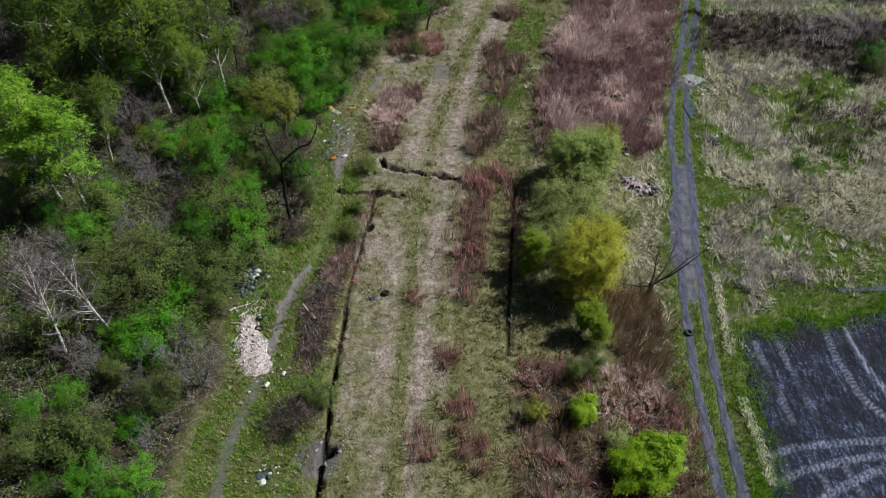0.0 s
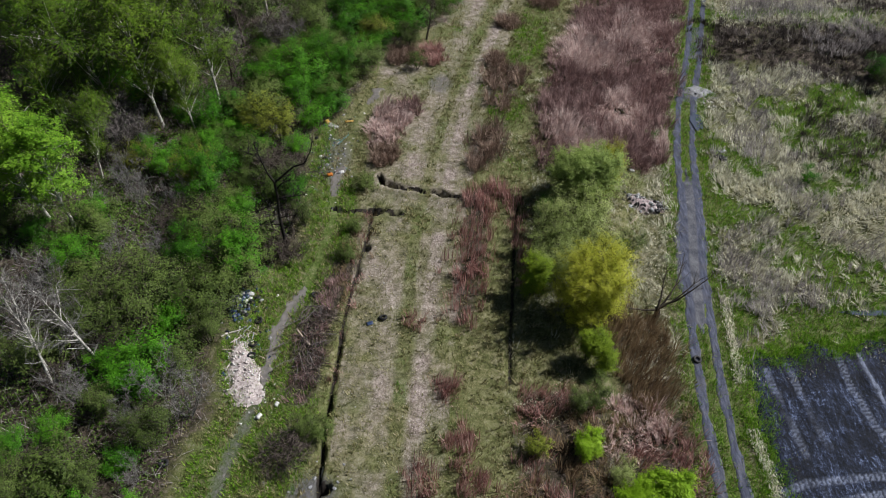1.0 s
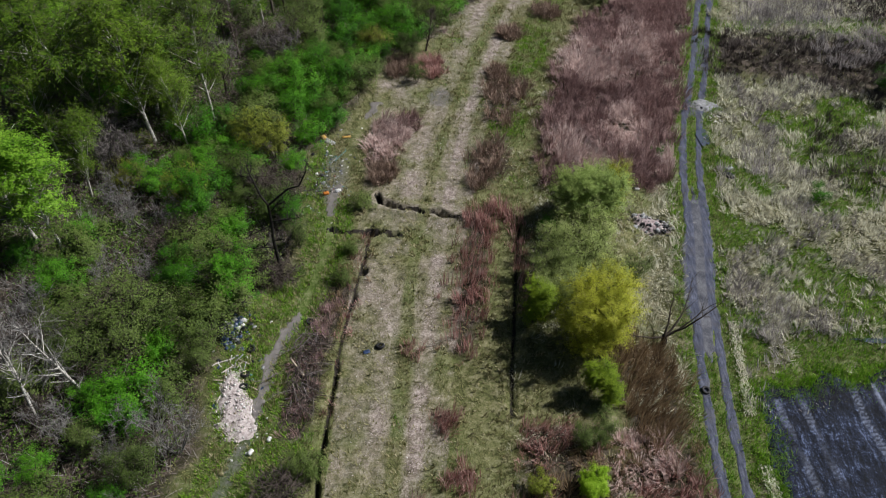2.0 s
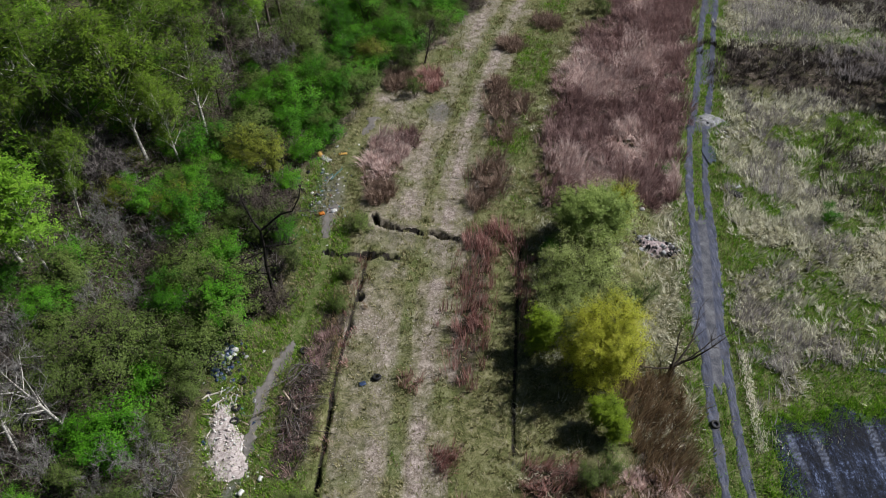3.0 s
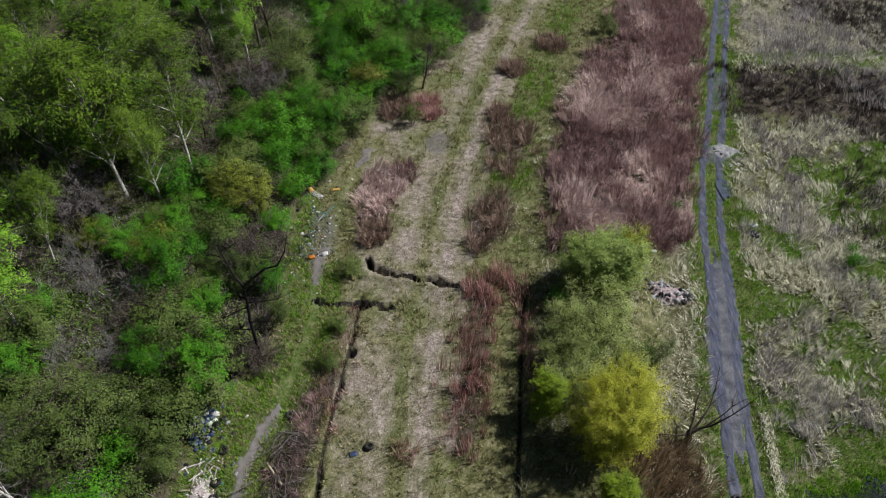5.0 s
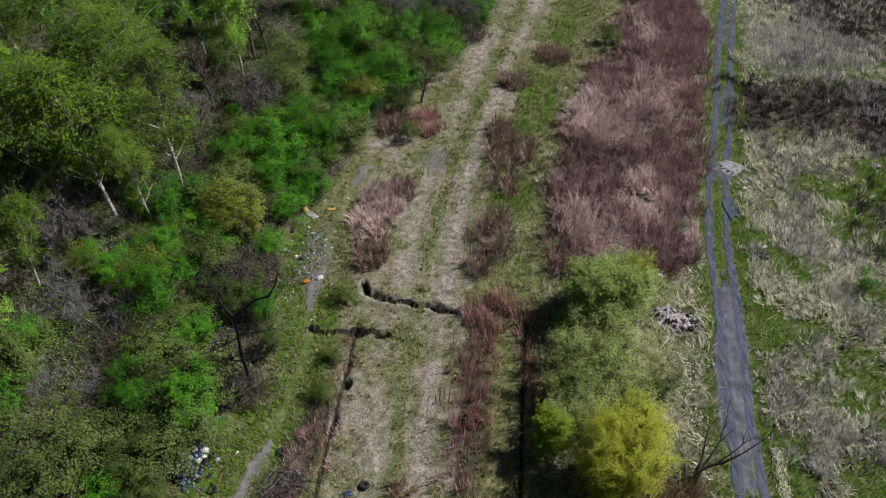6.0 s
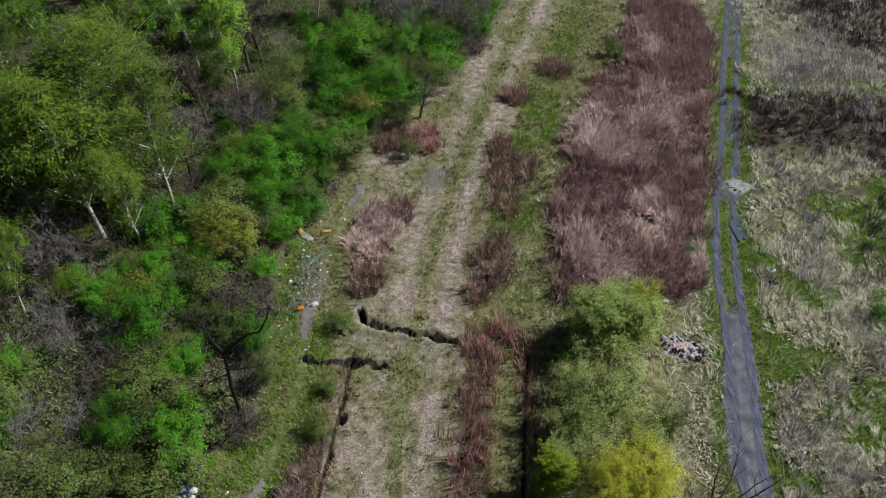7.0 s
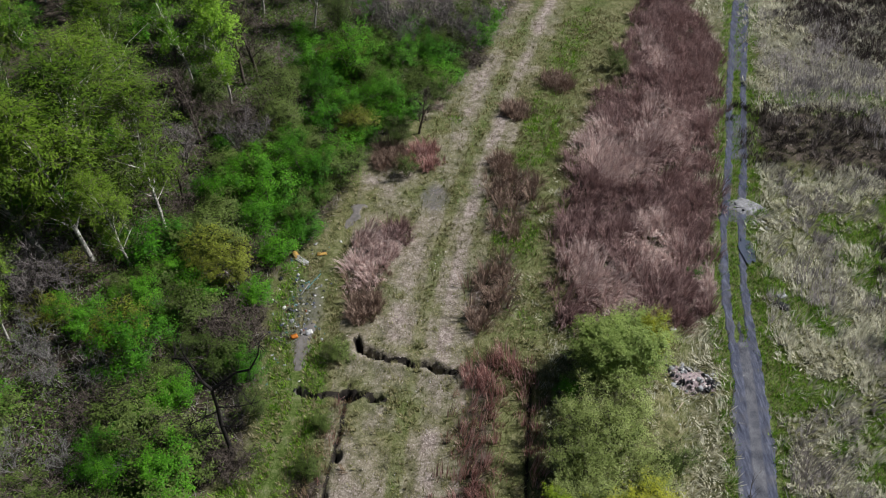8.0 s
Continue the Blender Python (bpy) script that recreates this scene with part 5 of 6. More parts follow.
set_plant("yellow_willow", 11.2, 43.2, 6.6, g, 3, 1.12)
set_plant("green_willow", 12.8, 58.3, 5.6, g, 3, 1.22)
# Added narrow yellow crown: its colour paints the green willow's sunlit right side.
set_plant("yellow_willow", 14.9, 58.6, 5.5, g, 3, 0.55)
set_plant("lime_bush", 13.4, 27.3, 3.6, g, 1, 1.15)
set_plant("lime_bush", 9.6, 31.2, 2.0, g, 1)
for x, y, tall, lean_x, lean_y in ((-27.9, 36.7, 9.5, 6, -14), (-28.3, 37.6, 9.0, 4, -9), (-24.4, 38.0, 10.5, 5, -8)):
    tree = set_plant("white_birch", x, y, tall, g)
    s = tall / 9.5
    tree.matrix_basis = pose(x, y, float(ground_z(np.array([x]), np.array([y]))[0]), lean_x, lean_y, g.uniform(0, 360)) @ Matrix.Diagonal((s, s, s, 1))

def hollow(px, py):
    """Bare hollows in the wood, with leafless growth alone."""
    return ((px + 26) / 5.0) ** 2 + ((py - 83) / 6.5) ** 2 < 1 or ((px + 28) / 5.5) ** 2 + ((py - 58.5) / 3.0) ** 2 < 1 or ((px + 34) / 4.0) ** 2 + ((py - 63.5) / 3.5) ** 2 < 1


# the wood fills up behind
MIX = ["birch", "bare_tree", "green_shrub", "green_shrub", "birch", "olive_shrub", "light_birch", "light_birch", "birch"]
tries = 0
count = 0
while count < 84 and tries < 4000:
    tries += 1
    px, py = g.uniform(-62, 8), g.uniform(30, 138)
    edge = float(along(WOOD_EDGE, py))
    if px > edge - 2.5 or px < -16 - 0.42 * py:
        continue
    if py < 70 and px > -30 or hollow(px, py):
        continue
    if min((px - a) ** 2 + (py - b) ** 2 for a, b in spots) < (3.2 if py > 85 else 2.9) ** 2:
        continue
    kind = MIX[int(g.integers(len(MIX)))]
    if px > edge - 9 and kind in ("birch", "light_birch", "bare_tree"):
        kind = "bare_shrub" if py > 95 else "green_shrub"
    tall = {"birch": 12, "light_birch": 12, "bare_tree": 9}.get(kind, 4.5) * g.uniform(0.8, 1.15)
    set_plant(kind, px, py, tall, g)
    spots.append((px, py))
    count += 1

# a close stand of tall trees in the far corner of the wood
count = 0
while count < 10:
    px, py = g.uniform(-50, -31), g.uniform(60, 96)
    if px < -14 - 0.42 * py or min((px - a) ** 2 + (py - b) ** 2 for a, b in spots) < 2.5 ** 2:
        continue
    kind = ("birch", "bare_tree", "birch", "olive_shrub")[count % 4]
    set_plant(kind, px, py, 5.5 if kind == "olive_shrub" else g.uniform(9, 12), g)
    spots.append((px, py))
    count += 1

# low growth under and between
LOW = ["low_green", "low_olive", "low_green", "bramble", "low_green", "low_olive", "low_green", "low_olive", "low_amber", "low_olive"]
count = 0
while count < 120:
    py = g.uniform(23, 112)
    px = float(along(WOOD_EDGE, py)) - abs(g.normal(0, 11)) - 0.6
    if px < -14 - 0.42 * py or min((px - a) ** 2 + (py - b) ** 2 for a, b in spots) < 1.8 ** 2:
        continue
    if hollow(px, py):
        continue
    kind = LOW[int(g.integers(len(LOW)))]
    if py < 54 and (kind == "low_amber" or kind == "low_green" and g.random() < 0.65):
        kind = ("low_olive", "bramble", "grey_shrub")[int(g.integers(3))]
    set_plant(kind, px, py, g.uniform(1.5, 3.6), g, 3, 1.15)
    spots.append((px, py))
    count += 1


def snag():
    """The blackened, half-dead tree: a forked stem with one long crooked arm."""
    gen = np.random.default_rng(5)
    root = new("dead_tree")
    tagged(root, "blackened dead tree with a long crooked arm", "dead tree")
    h = Heap()
    stem = np.array([(0.1, 0, -0.3), (0.05, 0.0, 1.5), (-0.05, 0.05, 3.5), (0.1, 0, 5.5), (0.05, 0.05, 7.2)])
    tube(h, stem, (0.17, 0.14, 0.125, 0.11, 0.095), 9)
    part("trunk", h.mesh("trunk", CHAR, True), root)
    arms = [([(0.05, 0.05, 7.0), (0.9, 0.2, 7.7), (1.7, 0.3, 8.4), (2.6, 0.3, 8.7), (3.2, 0.5, 9.8), (3.4, 0.5, 10.7)], 0.105),
            ([(0.05, 0.05, 7.1), (-0.35, 0, 8.0), (-0.6, 0.1, 8.9), (-0.9, 0.2, 9.9), (-1.0, 0.2, 10.6)], 0.105),
            ([(0.1, 0, 5.4), (0.7, -0.3, 5.8), (1.5, -0.4, 6.0), (2.3, -0.2, 6.0)], 0.06),
            ([(0.1, 0, 5.0), (-0.7, -0.5, 5.0), (-1.5, -0.8, 4.7)], 0.06),
            ([(-0.6, 0.1, 8.9), (-1.1, 0.4, 9.4), (-1.7, 0.4, 9.6)], 0.05),
            ([(0.0, 0.05, 6.2), (0.7, 0.3, 6.9), (1.2, 0.4, 7.0)], 0.05), ([(0.0, 0, 3.4), (0.6, -0.4, 3.9), (1.4, -0.5, 4.1)], 0.05), ([(0.0, 0, 2.6), (-0.8, -0.3, 3.0), (-1.5, -0.6, 3.1)], 0.05)]
    for pts, r in arms:
        h = Heap()
        pts = np.array(pts)
        tube(h, pts, np.linspace(r, 0.03, len(pts)), 7)
        for _ in range(44):
            k = int(gen.integers(1, len(pts)))
            tw = sweep(pts[k], gen.normal(0, 1, 3) + np.array([0, 0, 0.7]), gen.uniform(0.5, 1.6), 4, 0.3, gen, 0.25)
            tube(h, tw, (0.02, 0.015, 0.01, 0.006), 3)
        part("limb", h.mesh("limb", CHAR, True), root)
    root.matrix_basis = pose(-13.4, 51.2, float(ground_z(np.array([-13.4]), np.array([51.2]))[0]))


def road_tree():
    """The bare, split tree that leans over the track."""
    gen = np.random.default_rng(8)
    root = new("bare_leaning_tree")
    tagged(root, "bare split tree leaning out over the track", "dead tree")
    h = Heap()
    tube(h, [(0, 0, -0.3), (0.05, 0.1, 0.5), (0.0, 0.15, 1.1)], (0.3, 0.24, 0.2), 8)
    part("trunk", h.mesh("trunk", BARK, True), root)
    for way, ln in (((1.0, 0.35, 0.8), 5.2), ((0.8, 0.9, 0.9), 5.0), ((1.0, -0.2, 0.5), 4.2), ((-1.0, -0.1, 0.25), 3.4), ((0.2, 0.7, 1.0), 3.4)):
        h = Heap()
        limb = sweep((0, 0.1, 0.9), way, ln, 7, 0.2, gen, 0.14)
        tube(h, limb, np.linspace(0.1, 0.02, 7), 6)
        for _ in range(16):
            k = int(gen.integers(2, 7))
            tw = sweep(limb[k], unit(limb[k] - limb[k - 1]) + gen.normal(0, 0.6, 3), gen.uniform(0.6, 1.7), 4, 0.2, gen, 0.2)
            tube(h, tw, (0.022, 0.016, 0.01, 0.006), 3)
        part("limb", h.mesh("limb", BARK, True), root)
    root.matrix_basis = pose(17.1, 44.4, float(ground_z(np.array([17.1]), np.array([44.4]))[0]))


snag()
road_tree()


# ---- dumped things ----
g = np.random.default_rng(31)


def zed(x, y):
    return float(ground_z(np.array([x]), np.array([y]))[0])


def flat_paint(name, c, rough=0.6, metal=0.0, spread=0.75):
    return plain_mat(name, tuple(v * spread for v in c), c, 5.0, rough, 0.2, metal, 0.4)


WHITE, BLUE, BLACK = flat_paint("white_plastic", (0.72, 0.72, 0.70), 0.5), flat_paint("blue_plastic", (0.035, 0.062, 0.14), 0.4), flat_paint("black_plastic", (0.015, 0.016, 0.02), 0.35)
TEAL, ORANGE, YELLOW = flat_paint("teal_plastic", (0.06, 0.22, 0.24), 0.5), flat_paint("orange_plastic", (0.6, 0.19, 0.02), 0.5), flat_paint("yellow_board", (0.62, 0.38, 0.10), 0.7)
GREYP, PINK, WOODP = flat_paint("grey_sheet", (0.35, 0.36, 0.38), 0.6), flat_paint("pinkish_plaster", (0.68, 0.6, 0.58), 0.9), flat_paint("pale_timber", (0.42, 0.35, 0.27), 0.85)
RUST = flat_paint("rust_brown", (0.16, 0.07, 0.035), 0.85)


def tyre_mesh():
    h = Heap()
    R, r, n, k = 0.245, 0.095, 20, 10
    a, b = np.meshgrid(np.linspace(0, 2 * np.pi, n, endpoint=False), np.linspace(0, 2 * np.pi, k, endpoint=False), indexing="ij")
    sq = 1 + 0.18 * np.abs(np.sin(2 * b))
    w = 0.09 * np.sin(b) * sq
    rad = R + r * np.cos(b) * sq + 0.008 * (np.arange(n) % 2)[:, None] * (np.cos(b) > 0.6)
    v = np.stack([rad * np.cos(a), rad * np.sin(a), w + 0.11], -1).reshape(-1, 3)
    i, j = np.meshgrid(np.arange(n), np.arange(k), indexing="ij")
    i, j = i.ravel(), j.ravel()
    q = np.stack([i * k + j, ((i + 1) % n) * k + j, ((i + 1) % n) * k + (j + 1) % k, i * k + (j + 1) % k], 1)
    h.add(v, None, q)
    return h.mesh("tyre", RUBBER, True)


TYRE = tyre_mesh()
for x, y, where in ((-4.6, 43.1, "on the gravel bed"), (-10.2, 45.6, "beside the path"), (-14.2, 40.4, "by the rubble"), (-14.1, 39.3, "by the rubble"), (-16.9, 44.9, "among the rubbish bags"), (-15.6, 47.3, "under the shrubs"), (-17.2, 45.6, "among the rubbish bags"), (-17.0, 44.2, "among the rubbish bags"), (-14.2, 42.8, "by the rubble"), (19.35, 40.1, "in the wheel lane"), (-18.2, 30.2, "under the shrubs")):
    ob = thing("tyre", TYRE, label="old black car tyre lying " + where, category="tyre", group="dumped tyres")
    ob.matrix_basis = pose(x, y, zed(x, y) + 0.02, g.uniform(-14, 14), g.uniform(-14, 14), g.uniform(0, 360))


def bag_mesh(name, mat, seed, sx, sy, sz):
    """A slumped, knotted rubbish bag."""
    gen = np.random.default_rng(seed)
    n, k = 14, 8
    a, t = np.meshgrid(np.linspace(0, 2 * np.pi, n, endpoint=False), np.linspace(0, 1, k), indexing="ij")
    prof = np.sin(np.pi * (0.12 + 0.88 * t) ** 0.8) * 0.95 + 0.05
    crease = 1 + 0.16 * np.sin(a * 5 + t * 4 + seed) * t + gen.normal(0, 0.05, a.shape)
    v = np.stack([sx * prof * crease * np.cos(a), sy * prof * crease * np.sin(a), sz * t ** 1.2 * (1 + 0.1 * np.cos(a + seed))], -1).reshape(-1, 3)
    i, j = np.meshgrid(np.arange(n), np.arange(k - 1), indexing="ij")
    i, j = i.ravel(), j.ravel()
    q = np.stack([i * k + j, ((i + 1) % n) * k + j, ((i + 1) % n) * k + j + 1, i * k + j + 1], 1)
    return mesh_np(name, v, [q], mat, True)


BAGS = [(bag_mesh("bag", m, s, 0.34, 0.28, 0.36), l) for s, (m, l) in enumerate(((BLACK, "black plastic rubbish bag, slumped"), (BLUE, "blue plastic rubbish bag, slumped"), (WHITE, "white plastic bag, crumpled"), (BLACK, "black plastic rubbish bag, split"), (BLUE, "dark blue plastic sack, full"), (GREYP, "grey plastic sack, torn")))]
HEAPED = [(-16.0 + 0.95 * math.sin(2.4 * i) * math.sqrt(i / 40), 44.6 + 1.75 * math.cos(2.4 * i) * math.sqrt(i / 40), (0, 1, 3, 4, 0, 5, 3, 1, 4, 0, 3, 2, 1)[i % 13]) for i in range(40)]
for x, y, k in (*HEAPED, (-16.1, 45.8, 2), (-15.5, 45.7, 5), (-15.3, 45.0, 4), (-14.9, 44.6, 1), (-15.3, 44.3, 0), (-15.9, 43.4, 1), (-15.7, 43.0, 4), (-17.0, 46.1, 1), (-15.6, 44.7, 0), (-14.7, 43.8, 3), (-15.5, 43.8, 5), (-16.4, 44.9, 3), (-14.8, 45.3, 0), (-15.9, 45.1, 1), (-14.4, 45.0, 5), (-16.3, 44.2, 0), (-14.6, 46.0, 3), (-15.0, 46.3, 1), (-14.9, 42.9, 4), (-13.9, 44.2, 0),
                (-10.8, 61.4, 0), (-11.7, 61.0, 0), (-11.3, 60.8, 3), (-9.8, 61.8, 5), (-12.0, 64.5, 2), (-11.5, 64.2, 0), (-13.6, 66.9, 1), (-12.8, 67.8, 0), (-11.6, 67.2, 3), (-11.9, 62.6, 1), (-11.2, 63.1, 5), (-9.9, 66.0, 0), (-11.3, 26.6, 3), (-11.6, 26.2, 2)):
    me, label = BAGS[k]
    ob = thing("rubbish_bag", me, label=label, category="rubbish bag", group="dumped bags")
    s = g.uniform(0.45, 0.95)
    ob.matrix_basis = pose(x, y, zed(x, y) - 0.02, g.uniform(-20, 20), g.uniform(-20, 20), g.uniform(0, 360)) @ Matrix.Diagonal((s, s, s * g.uniform(0.6, 1), 1))


def board_mesh(name, mat, sx, sy, sz, seed):
    """A board or sheet, a little warped and chipped."""
    gen = np.random.default_rng(seed)
    h = Heap()
    n = 5
    X = np.linspace(-sx / 2, sx / 2, n)
    warp = 0.03 * sx * np.sin(np.linspace(0, 3, n) + seed)
    top, bot = [], []
    for i in range(n):
        w = sy / 2 * gen.uniform(0.88, 1.0)
        top += [(X[i], -w, sz + warp[i]), (X[i], w, sz + warp[i])]
        bot += [(X[i], -w, warp[i]), (X[i], w, warp[i])]
    o = 2 * n
    q = []
    for i in range(n - 1):
        a = 2 * i
        q += [[a, a + 2, a + 3, a + 1], [o + a, o + a + 1, o + a + 3, o + a + 2], [a, o + a, o + a + 2, a + 2], [a + 1, a + 3, o + a + 3, o + a + 1]]
    q += [[0, 1, o + 1, o], [2 * n - 2, o + 2 * n - 2, o + 2 * n - 1, 2 * n - 1]]
    h.add(top + bot, None, q)
    return h.mesh(name, mat)


def lay(name, me, x, y, label, category, turn=0.0, tilt=6.0, group="", up=0.02):
    ob = thing(name, me, label=label, category=category, group=group)
    ob.matrix_basis = pose(x, y, zed(x, y) + up, g.uniform(-tilt, tilt), g.uniform(-tilt, tilt), turn)
    return ob


# rubble heap: broken plaster and timber
gen = np.random.default_rng(3)


def heap_mound(name, cx, cy, rx, ry, high, mat, seed, slant=0.0, taper=0.0):
    xs, ys = np.arange(cx - rx * 1.5, cx + rx * 1.5, 0.14), np.arange(cy - ry * 1.5, cy + ry * 1.5, 0.14)

    def z(X, Y):
        d = np.hypot((X - cx - slant * (Y - cy)) / (rx * np.clip(1 - taper * (Y - cy) / ry, 0.3, 2)), (Y - cy) / ry) + 0.6 * (fbm(X, Y, 0.9, seed) - 0.5)
        return ground_z(X, Y) - 0.1 + (high + 0.1) * (1 - step(0.35, 1.05, d)) + 0.22 * (fbm(X, Y, 0.35, seed + 1, 2) - 0.5) * (d < 1)
    me, _, _ = grid_mesh(name, xs, ys, z, mat, False)
    return me, z


RUBBLE = plain_mat("broken_plaster", (0.22, 0.175, 0.165), (0.78, 0.71, 0.70), 5.0, 0.9, 0.8)
me, zr = heap_mound("rubble_mound", -14.45, 37.9, 1.55, 3.9, 0.24, RUBBLE, 1, -0.24, 0.4)
rub = thing("rubble_mound", me, label="heap of broken pinkish plaster and brick rubble", category="rubble")
LUMPS = []
for m in (WHITE, PINK, RUBBLE, WOODP):
    lump_h = Heap()
    box(lump_h, (0.26, 0.17, 0.11), None, 0.03, gen)
    LUMPS.append(lump_h.mesh("lump", m))
for _ in range(290):
    a, r = gen.uniform(0, 6.28), math.sqrt(gen.random())
    y = 37.9 + 3.8 * r * math.sin(a)
    x = -14.45 + (1.7 - 0.2 * (y - 37.9)) * r * math.cos(a) - 0.24 * (y - 37.9)
    ob = part("lump", LUMPS[int(gen.choice(4, p=(0.3, 0.3, 0.35, 0.05)))], rub)
    s = gen.uniform(0.2, 0.7)
    ob.matrix_basis = pose(x, y, float(zr(np.array([x]), np.array([y]))[0]) + 0.03, gen.uniform(0, 360), gen.uniform(-40, 40), gen.uniform(0, 360)) @ Matrix.Diagonal((s, s, s, 1))
PLANKS = [board_mesh("plank", m, ln, 0.11, 0.03, s) for s, (m, ln) in enumerate(((PINK, 0.8), (PINK, 1.1), (WOODP, 1.0), (WHITE, 0.6), (GREYP, 0.8), (WOODP, 0.6)))]
for _ in range(64):
    y = gen.uniform(37.0, 42.0)
    x = gen.normal(-14.4 - 0.24 * (y - 38), 0.55)
    k = int(gen.integers(6))
    ob = lay("plank", PLANKS[k], x, y, ("pinkish", "pinkish", "pale timber", "white painted", "grey", "pale timber")[k] + " broken board in the dumped debris", "board", gen.uniform(0, 360) if gen.random() < 0.5 else gen.normal(80, 25), 14, "debris boards", 0.06)

# litter: small scraps that were dropped all round
SCRAPS = [(board_mesh("scrap", m, 0.34, 0.24, 0.02, s), n) for s, (m, n) in enumerate(((WHITE, "white"), (BLUE, "blue"), (TEAL, "teal"), (BLACK, "black"), (GREYP, "grey"), (GREYP, "grey"), (BLACK, "black"), (RUST, "brown")))]


def strew(n, cx, cy, rx, ry, only=None, size=(0.4, 1.2)):
    for _ in range(n):
        x, y = gen.normal(cx, rx), gen.normal(cy, ry)
        me, tone = SCRAPS[int(gen.integers(8)) if only is None else only]
        ob = lay("litter", me, x, y, tone + " scrap of litter on the ground", "litter", gen.uniform(0, 360), 18, "litter")
        s = gen.uniform(*size)
        ob.matrix_basis = ob.matrix_basis @ Matrix.Diagonal((s, s, s, 1))


strew(70, -15.4, 44.4, 0.8, 1.2, None, (0.3, 0.9))
strew(26, -14.4, 39.5, 1.0, 1.6)
strew(230, -11.0, 64.6, 1.0, 2.9, None, (0.2, 0.75))
strew(14, -11.0, 70.5, 1.3, 1.8)
strew(18, -12.8, 35.0, 1.0, 1.0, 0, (0.2, 0.6))
strew(16, -11.8, 26.8, 0.8, 0.6, 0, (0.3, 0.7))
strew(20, -8.0, 28.3, 1.2, 1.2, 4, (0.3, 0.8))
strew(26, -5.5, 42, 2.2, 9, 0, (0.15, 0.4))
strew(30, -2.0, 63, 3.0, 9, 0, (0.15, 0.4))
strew(8, 29.9, 76.6, 0.5, 0.8, 0, (0.6, 1.3))
strew(10, 22.5, 58, 0.5, 6, 0, (0.2, 0.6))
strew(12, 19, 54, 1.3, 3.0, 0, (0.2, 0.6))

# larger single pieces
lay("board", board_mesh("board", YELLOW, 0.95, 0.5, 0.05, 2), -11.95, 70.6, "ochre yellow board by a striped mattress piece", "board", -55)
mat_me = board_mesh("panel", GREYP, 1.15, 0.6, 0.06, 4)
panel = lay("striped_panel", mat_me, -11.35, 69.9, "white and grey ribbed panel lying on turf", "panel", -38)
for k in range(4):
    st = part("rib", board_mesh("rib", WHITE, 1.05, 0.07, 0.03, k), panel)
    st.matrix_basis = pose(0, -0.21 + 0.14 * k, 0.06)
lay("board", board_mesh("board", YELLOW, 0.85, 0.42, 0.05, 5), -9.75, 70.7, "ochre yellow board lying on turf", "board", 6)
lay("orange_box", board_mesh("box", ORANGE, 0.5, 0.36, 0.2, 3), -10.75, 61.45, "orange plastic crate among rubbish bags", "crate", 25)
lay("sheet", board_mesh("sheet", WHITE, 0.5, 0.42, 0.03, 6), -9.7, 62.0, "white torn sheet on ash", "sheet", 15)
lay("pole", board_mesh("pole", TEAL, 2.2, 0.07, 0.05, 7), -10.1, 67.4, "long pale teal plastic strip", "strip", 62)
lay("pole", board_mesh("pole", GREYP, 2.6, 0.06, 0.05, 8), -10.5, 67.0, "long grey metal strip", "strip", 74)
lay("beam", board_mesh("beam", WOODP, 1.9, 0.14, 0.1, 9), -10.5, 40.9, "pale sawn timber beam on the brush pile", "beam", -52, 3, up=0.35)
lay("post", board_mesh("post", WHITE, 0.95, 0.16, 0.14, 10), -7.85, 29.9, "short white post at the trench rim", "post", 86, 4)
lay("white_block", board_mesh("block", WHITE, 0.34, 0.26, 0.2, 11), -11.55, 34.9, "white foam block beside the path", "block", 70)
lay("white_block", board_mesh("block", WHITE, 0.42, 0.28, 0.2, 12), -12.6, 33.9, "white foam block beside the path", "block", 60)
lay("block", board_mesh("block", WHITE, 0.5, 0.3, 0.2, 13), 18.3, 62.8, "pale concrete lump in dry grass", "block", 10)
lay("slab", board_mesh("slab", BLACK, 1.1, 0.7, 0.16, 14), 28.2, 66.2, "dark broken slab beside the track", "slab", -30)
lay("slab", board_mesh("slab", GREYP, 0.8, 0.5, 0.14, 15), 28.5, 67.3, "grey broken slab beside the track", "slab", 10)
lay("branch", board_mesh("branch", WOODP, 2.2, 0.07, 0.07, 16), 16.9, 55.2, "bleached branch in dry grass", "branch", 48)
lay("blue_scrap", board_mesh("scrap", BLUE, 0.5, 0.4, 0.04, 17), -5.6, 42.6, "blue plastic scrap on the gravel bed", "litter", 20)

# heap of charred rags and scrap beside the track
me, zp = heap_mound("scrap_mound", 18.9, 58.4, 2.2, 1.3, 0.5, plain_mat("charred_scrap", (0.05, 0.035, 0.04), (0.5, 0.41, 0.42), 6.0, 0.85, 0.9), 3)
scrap = thing("scrap_mound", me, label="heap of burnt rags, foam and scrap", category="rubbish mound")
for _ in range(150):
    a, r = gen.uniform(0, 6.28), math.sqrt(gen.random())
    x, y = 18.9 + 2.4 * r * math.cos(a), 58.4 + 1.4 * r * math.sin(a)
    ob = part("rag", (BAGS[0][0], BAGS[5][0], LUMPS[0], LUMPS[1], SCRAPS[0][0], BAGS[3][0])[int(gen.choice(6, p=(0.1, 0.16, 0.1, 0.22, 0.22, 0.2)))], scrap)
    s = gen.uniform(0.4, 0.9)
    ob.matrix_basis = pose(x, y, float(zp(np.array([x]), np.array([y]))[0]), gen.uniform(-60, 60), gen.uniform(-60, 60), gen.uniform(0, 360)) @ Matrix.Diagonal((s, s, s * 0.6, 1))

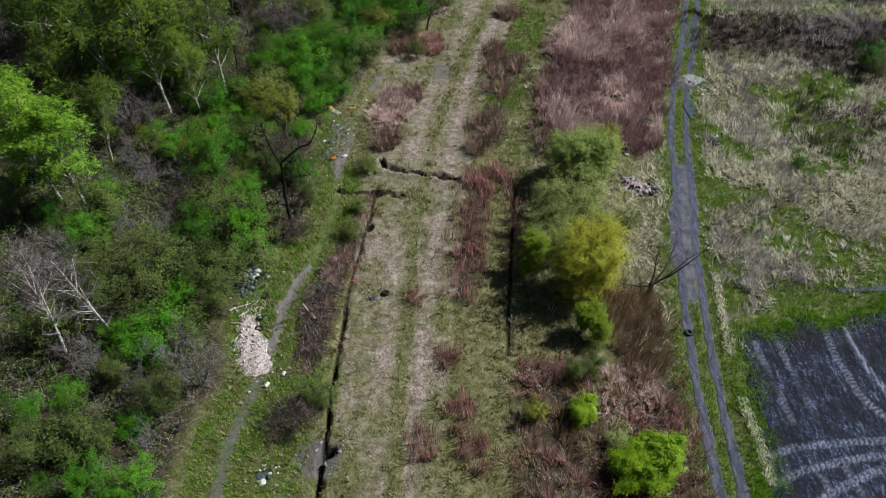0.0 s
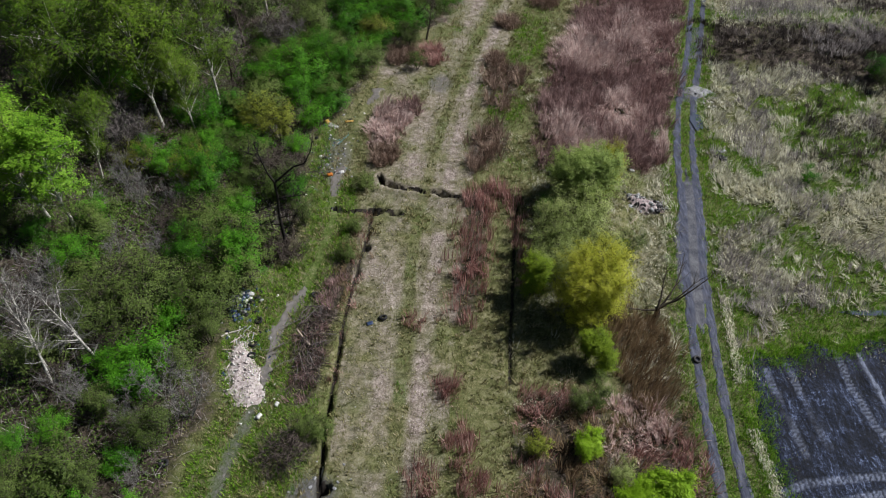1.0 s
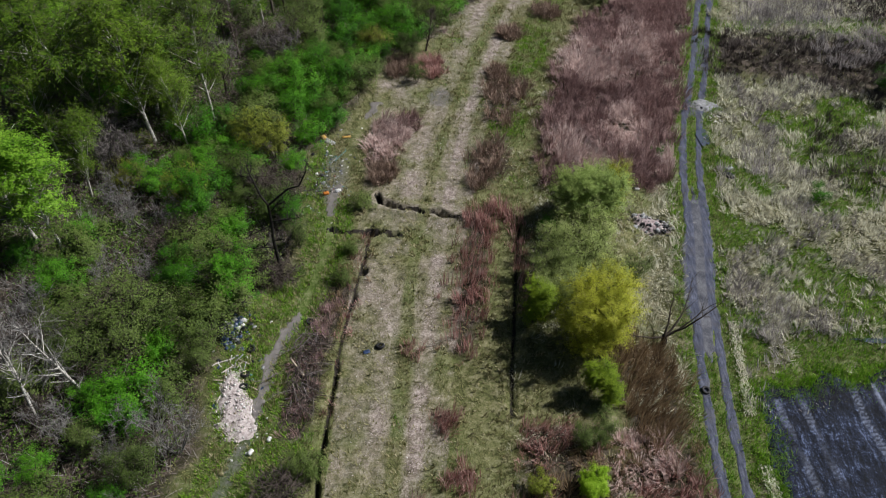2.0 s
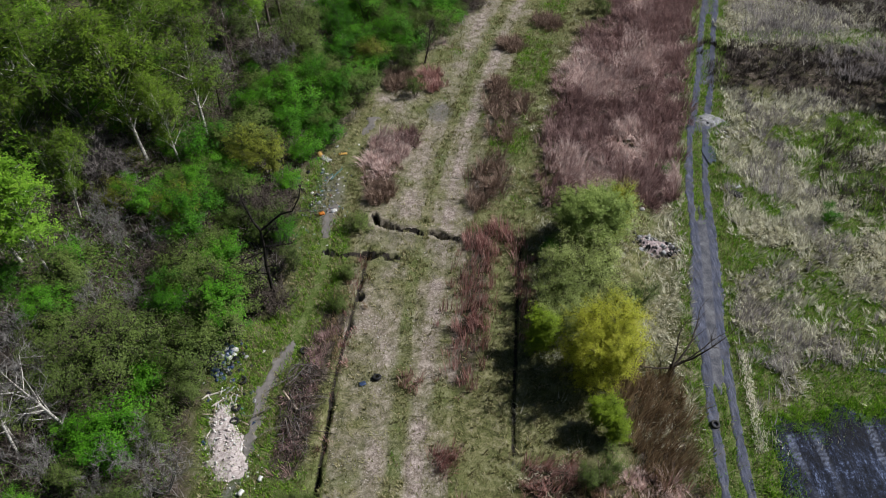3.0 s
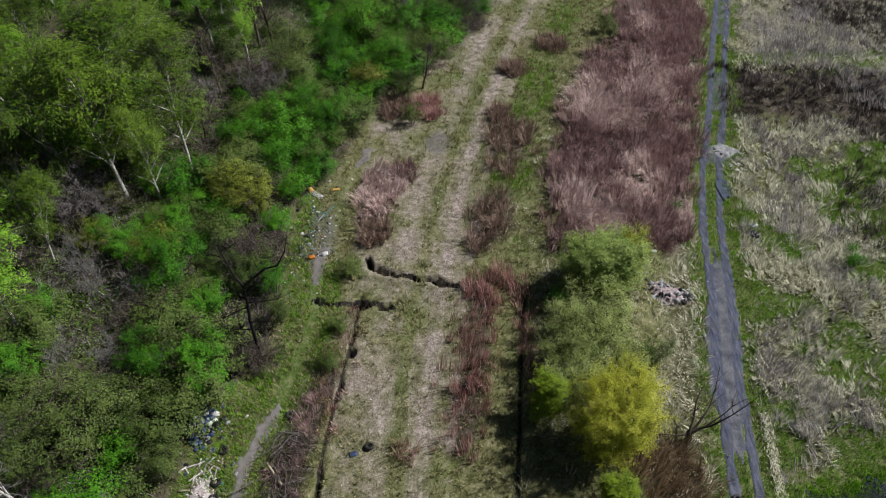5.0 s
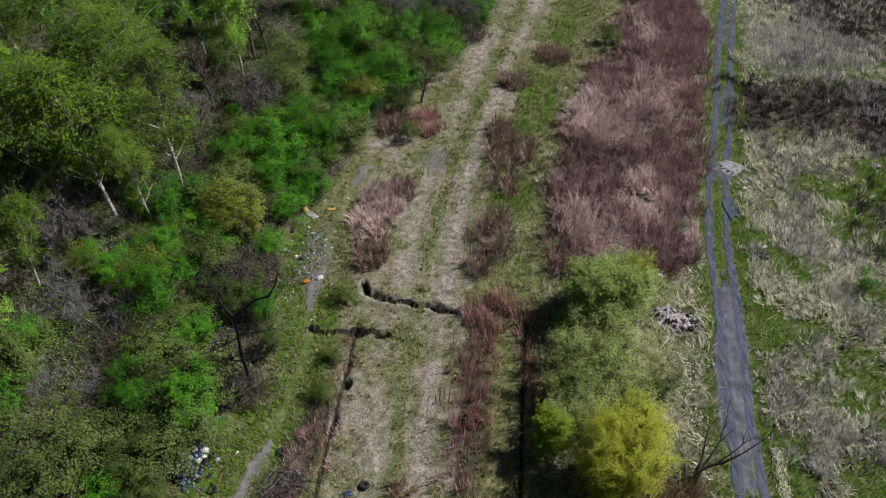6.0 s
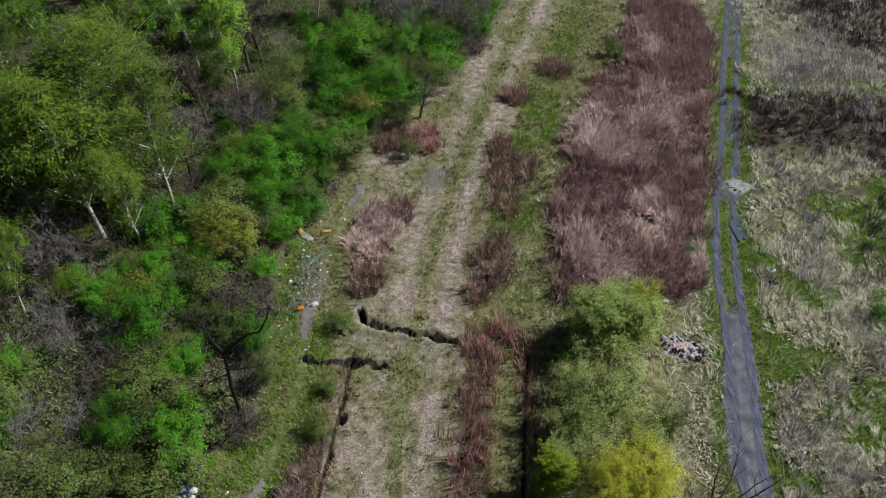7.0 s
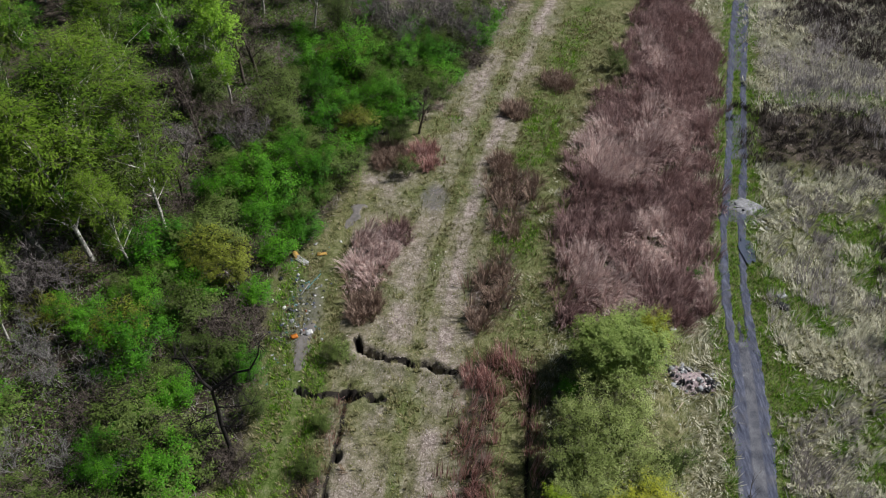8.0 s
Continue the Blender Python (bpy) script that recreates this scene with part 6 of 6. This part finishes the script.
# ash mound across the track
me, zp = heap_mound("ash_mound", 28.9, 79.0, 2.0, 1.5, 0.2, plain_mat("pale_ash", (0.12, 0.122, 0.135), (0.48, 0.485, 0.5), 5.0, 0.95, 0.8), 4)
thing("ash_mound", me, label="low mound of pale ash across the track", category="ash")
for k, (x, y) in enumerate(((28.2, 78.7), (28.6, 78.4), (28.0, 79.2), (28.9, 78.8))):
    lay("charred_piece", LUMPS[0] if k == 3 else board_mesh("charred", BLACK, 0.6, 0.25, 0.12, 20 + k), x, y, "charred black piece in the ash", "charred wood", 40 * k, 15, "charred pieces", 0.1)

# pile of cut branches between path and trench
brush = new("brush_pile")
tagged(brush, "pile of cut dead branches", "branches")
for b in range(150):
    h = Heap()
    t = gen.random()
    p = np.array([-9.9 + gen.normal(0, 0.55) - 0.3 * t, 37.3 + 7.0 * t, 0])
    p[2] = zed(p[0], p[1]) + gen.uniform(0.0, 0.45)
    ang = gen.normal(-1.2, 0.9)
    st = sweep(p, (math.cos(ang), math.sin(ang), gen.uniform(-0.05, 0.25)), gen.uniform(0.9, 2.3), 5, -0.15, gen, 0.14)
    tube(h, st, np.linspace(gen.uniform(0.03, 0.06), 0.012, 5), 4)
    for _ in range(5):
        k = int(gen.integers(1, 5))
        tw = sweep(st[k], gen.normal(0, 1, 3) * (1, 1, 0.4), gen.uniform(0.3, 0.8), 3, 0, gen, 0.2)
        tube(h, tw, (0.014, 0.01, 0.005), 3)
    part("branch", h.mesh("branch", (TWIG, GREYBARK, BARK, TWIG)[b % 4]), brush)


def puddle(name, line, cx, cy, rx, ry, z, label):
    m = np.linspace(0, 2 * np.pi, 40, endpoint=False)
    r = 1 + 0.22 * np.sin(2 * m + 1) + 0.12 * np.sin(5 * m)
    v = np.stack([cx + rx * r * np.cos(m), cy + ry * r * np.sin(m), 0 * m + z], 1)
    v = np.concatenate([v, [[cx, cy, z]]])
    k = np.arange(40)
    thing(name, mesh_np(name, v, [np.stack([k, (k + 1) % 40, 0 * k + 40], 1)], line, True), label=label, category="water", kind="structure")


wm = Nodes("puddle_water")
wm.bsdf.inputs["IOR"].default_value = 1.33
wm.bsdf.inputs["Specular IOR Level"].default_value = 0.5
# Blue-grey base colour paints in the sky's reflection, which the weak sky barely gives.
WATER = wm.done((0.075, 0.09, 0.125), 0.08)
puddle("puddle", WATER, 27.25, 72.8, 0.55, 1.9, zed(27.25, 72.8) + 0.085, "dark puddle in the wheel lane")
puddle("ditch_water", WATER, 37.4, 45.0, 4.6, 0.36, zed(35.5, 45.0) + 0.1, "shallow strip of standing water in rough grass")
puddle("puddle", WATER, -11.6, 26.7, 0.42, 0.28, zed(-11.6, 26.7) + 0.03, "black oily puddle among litter")
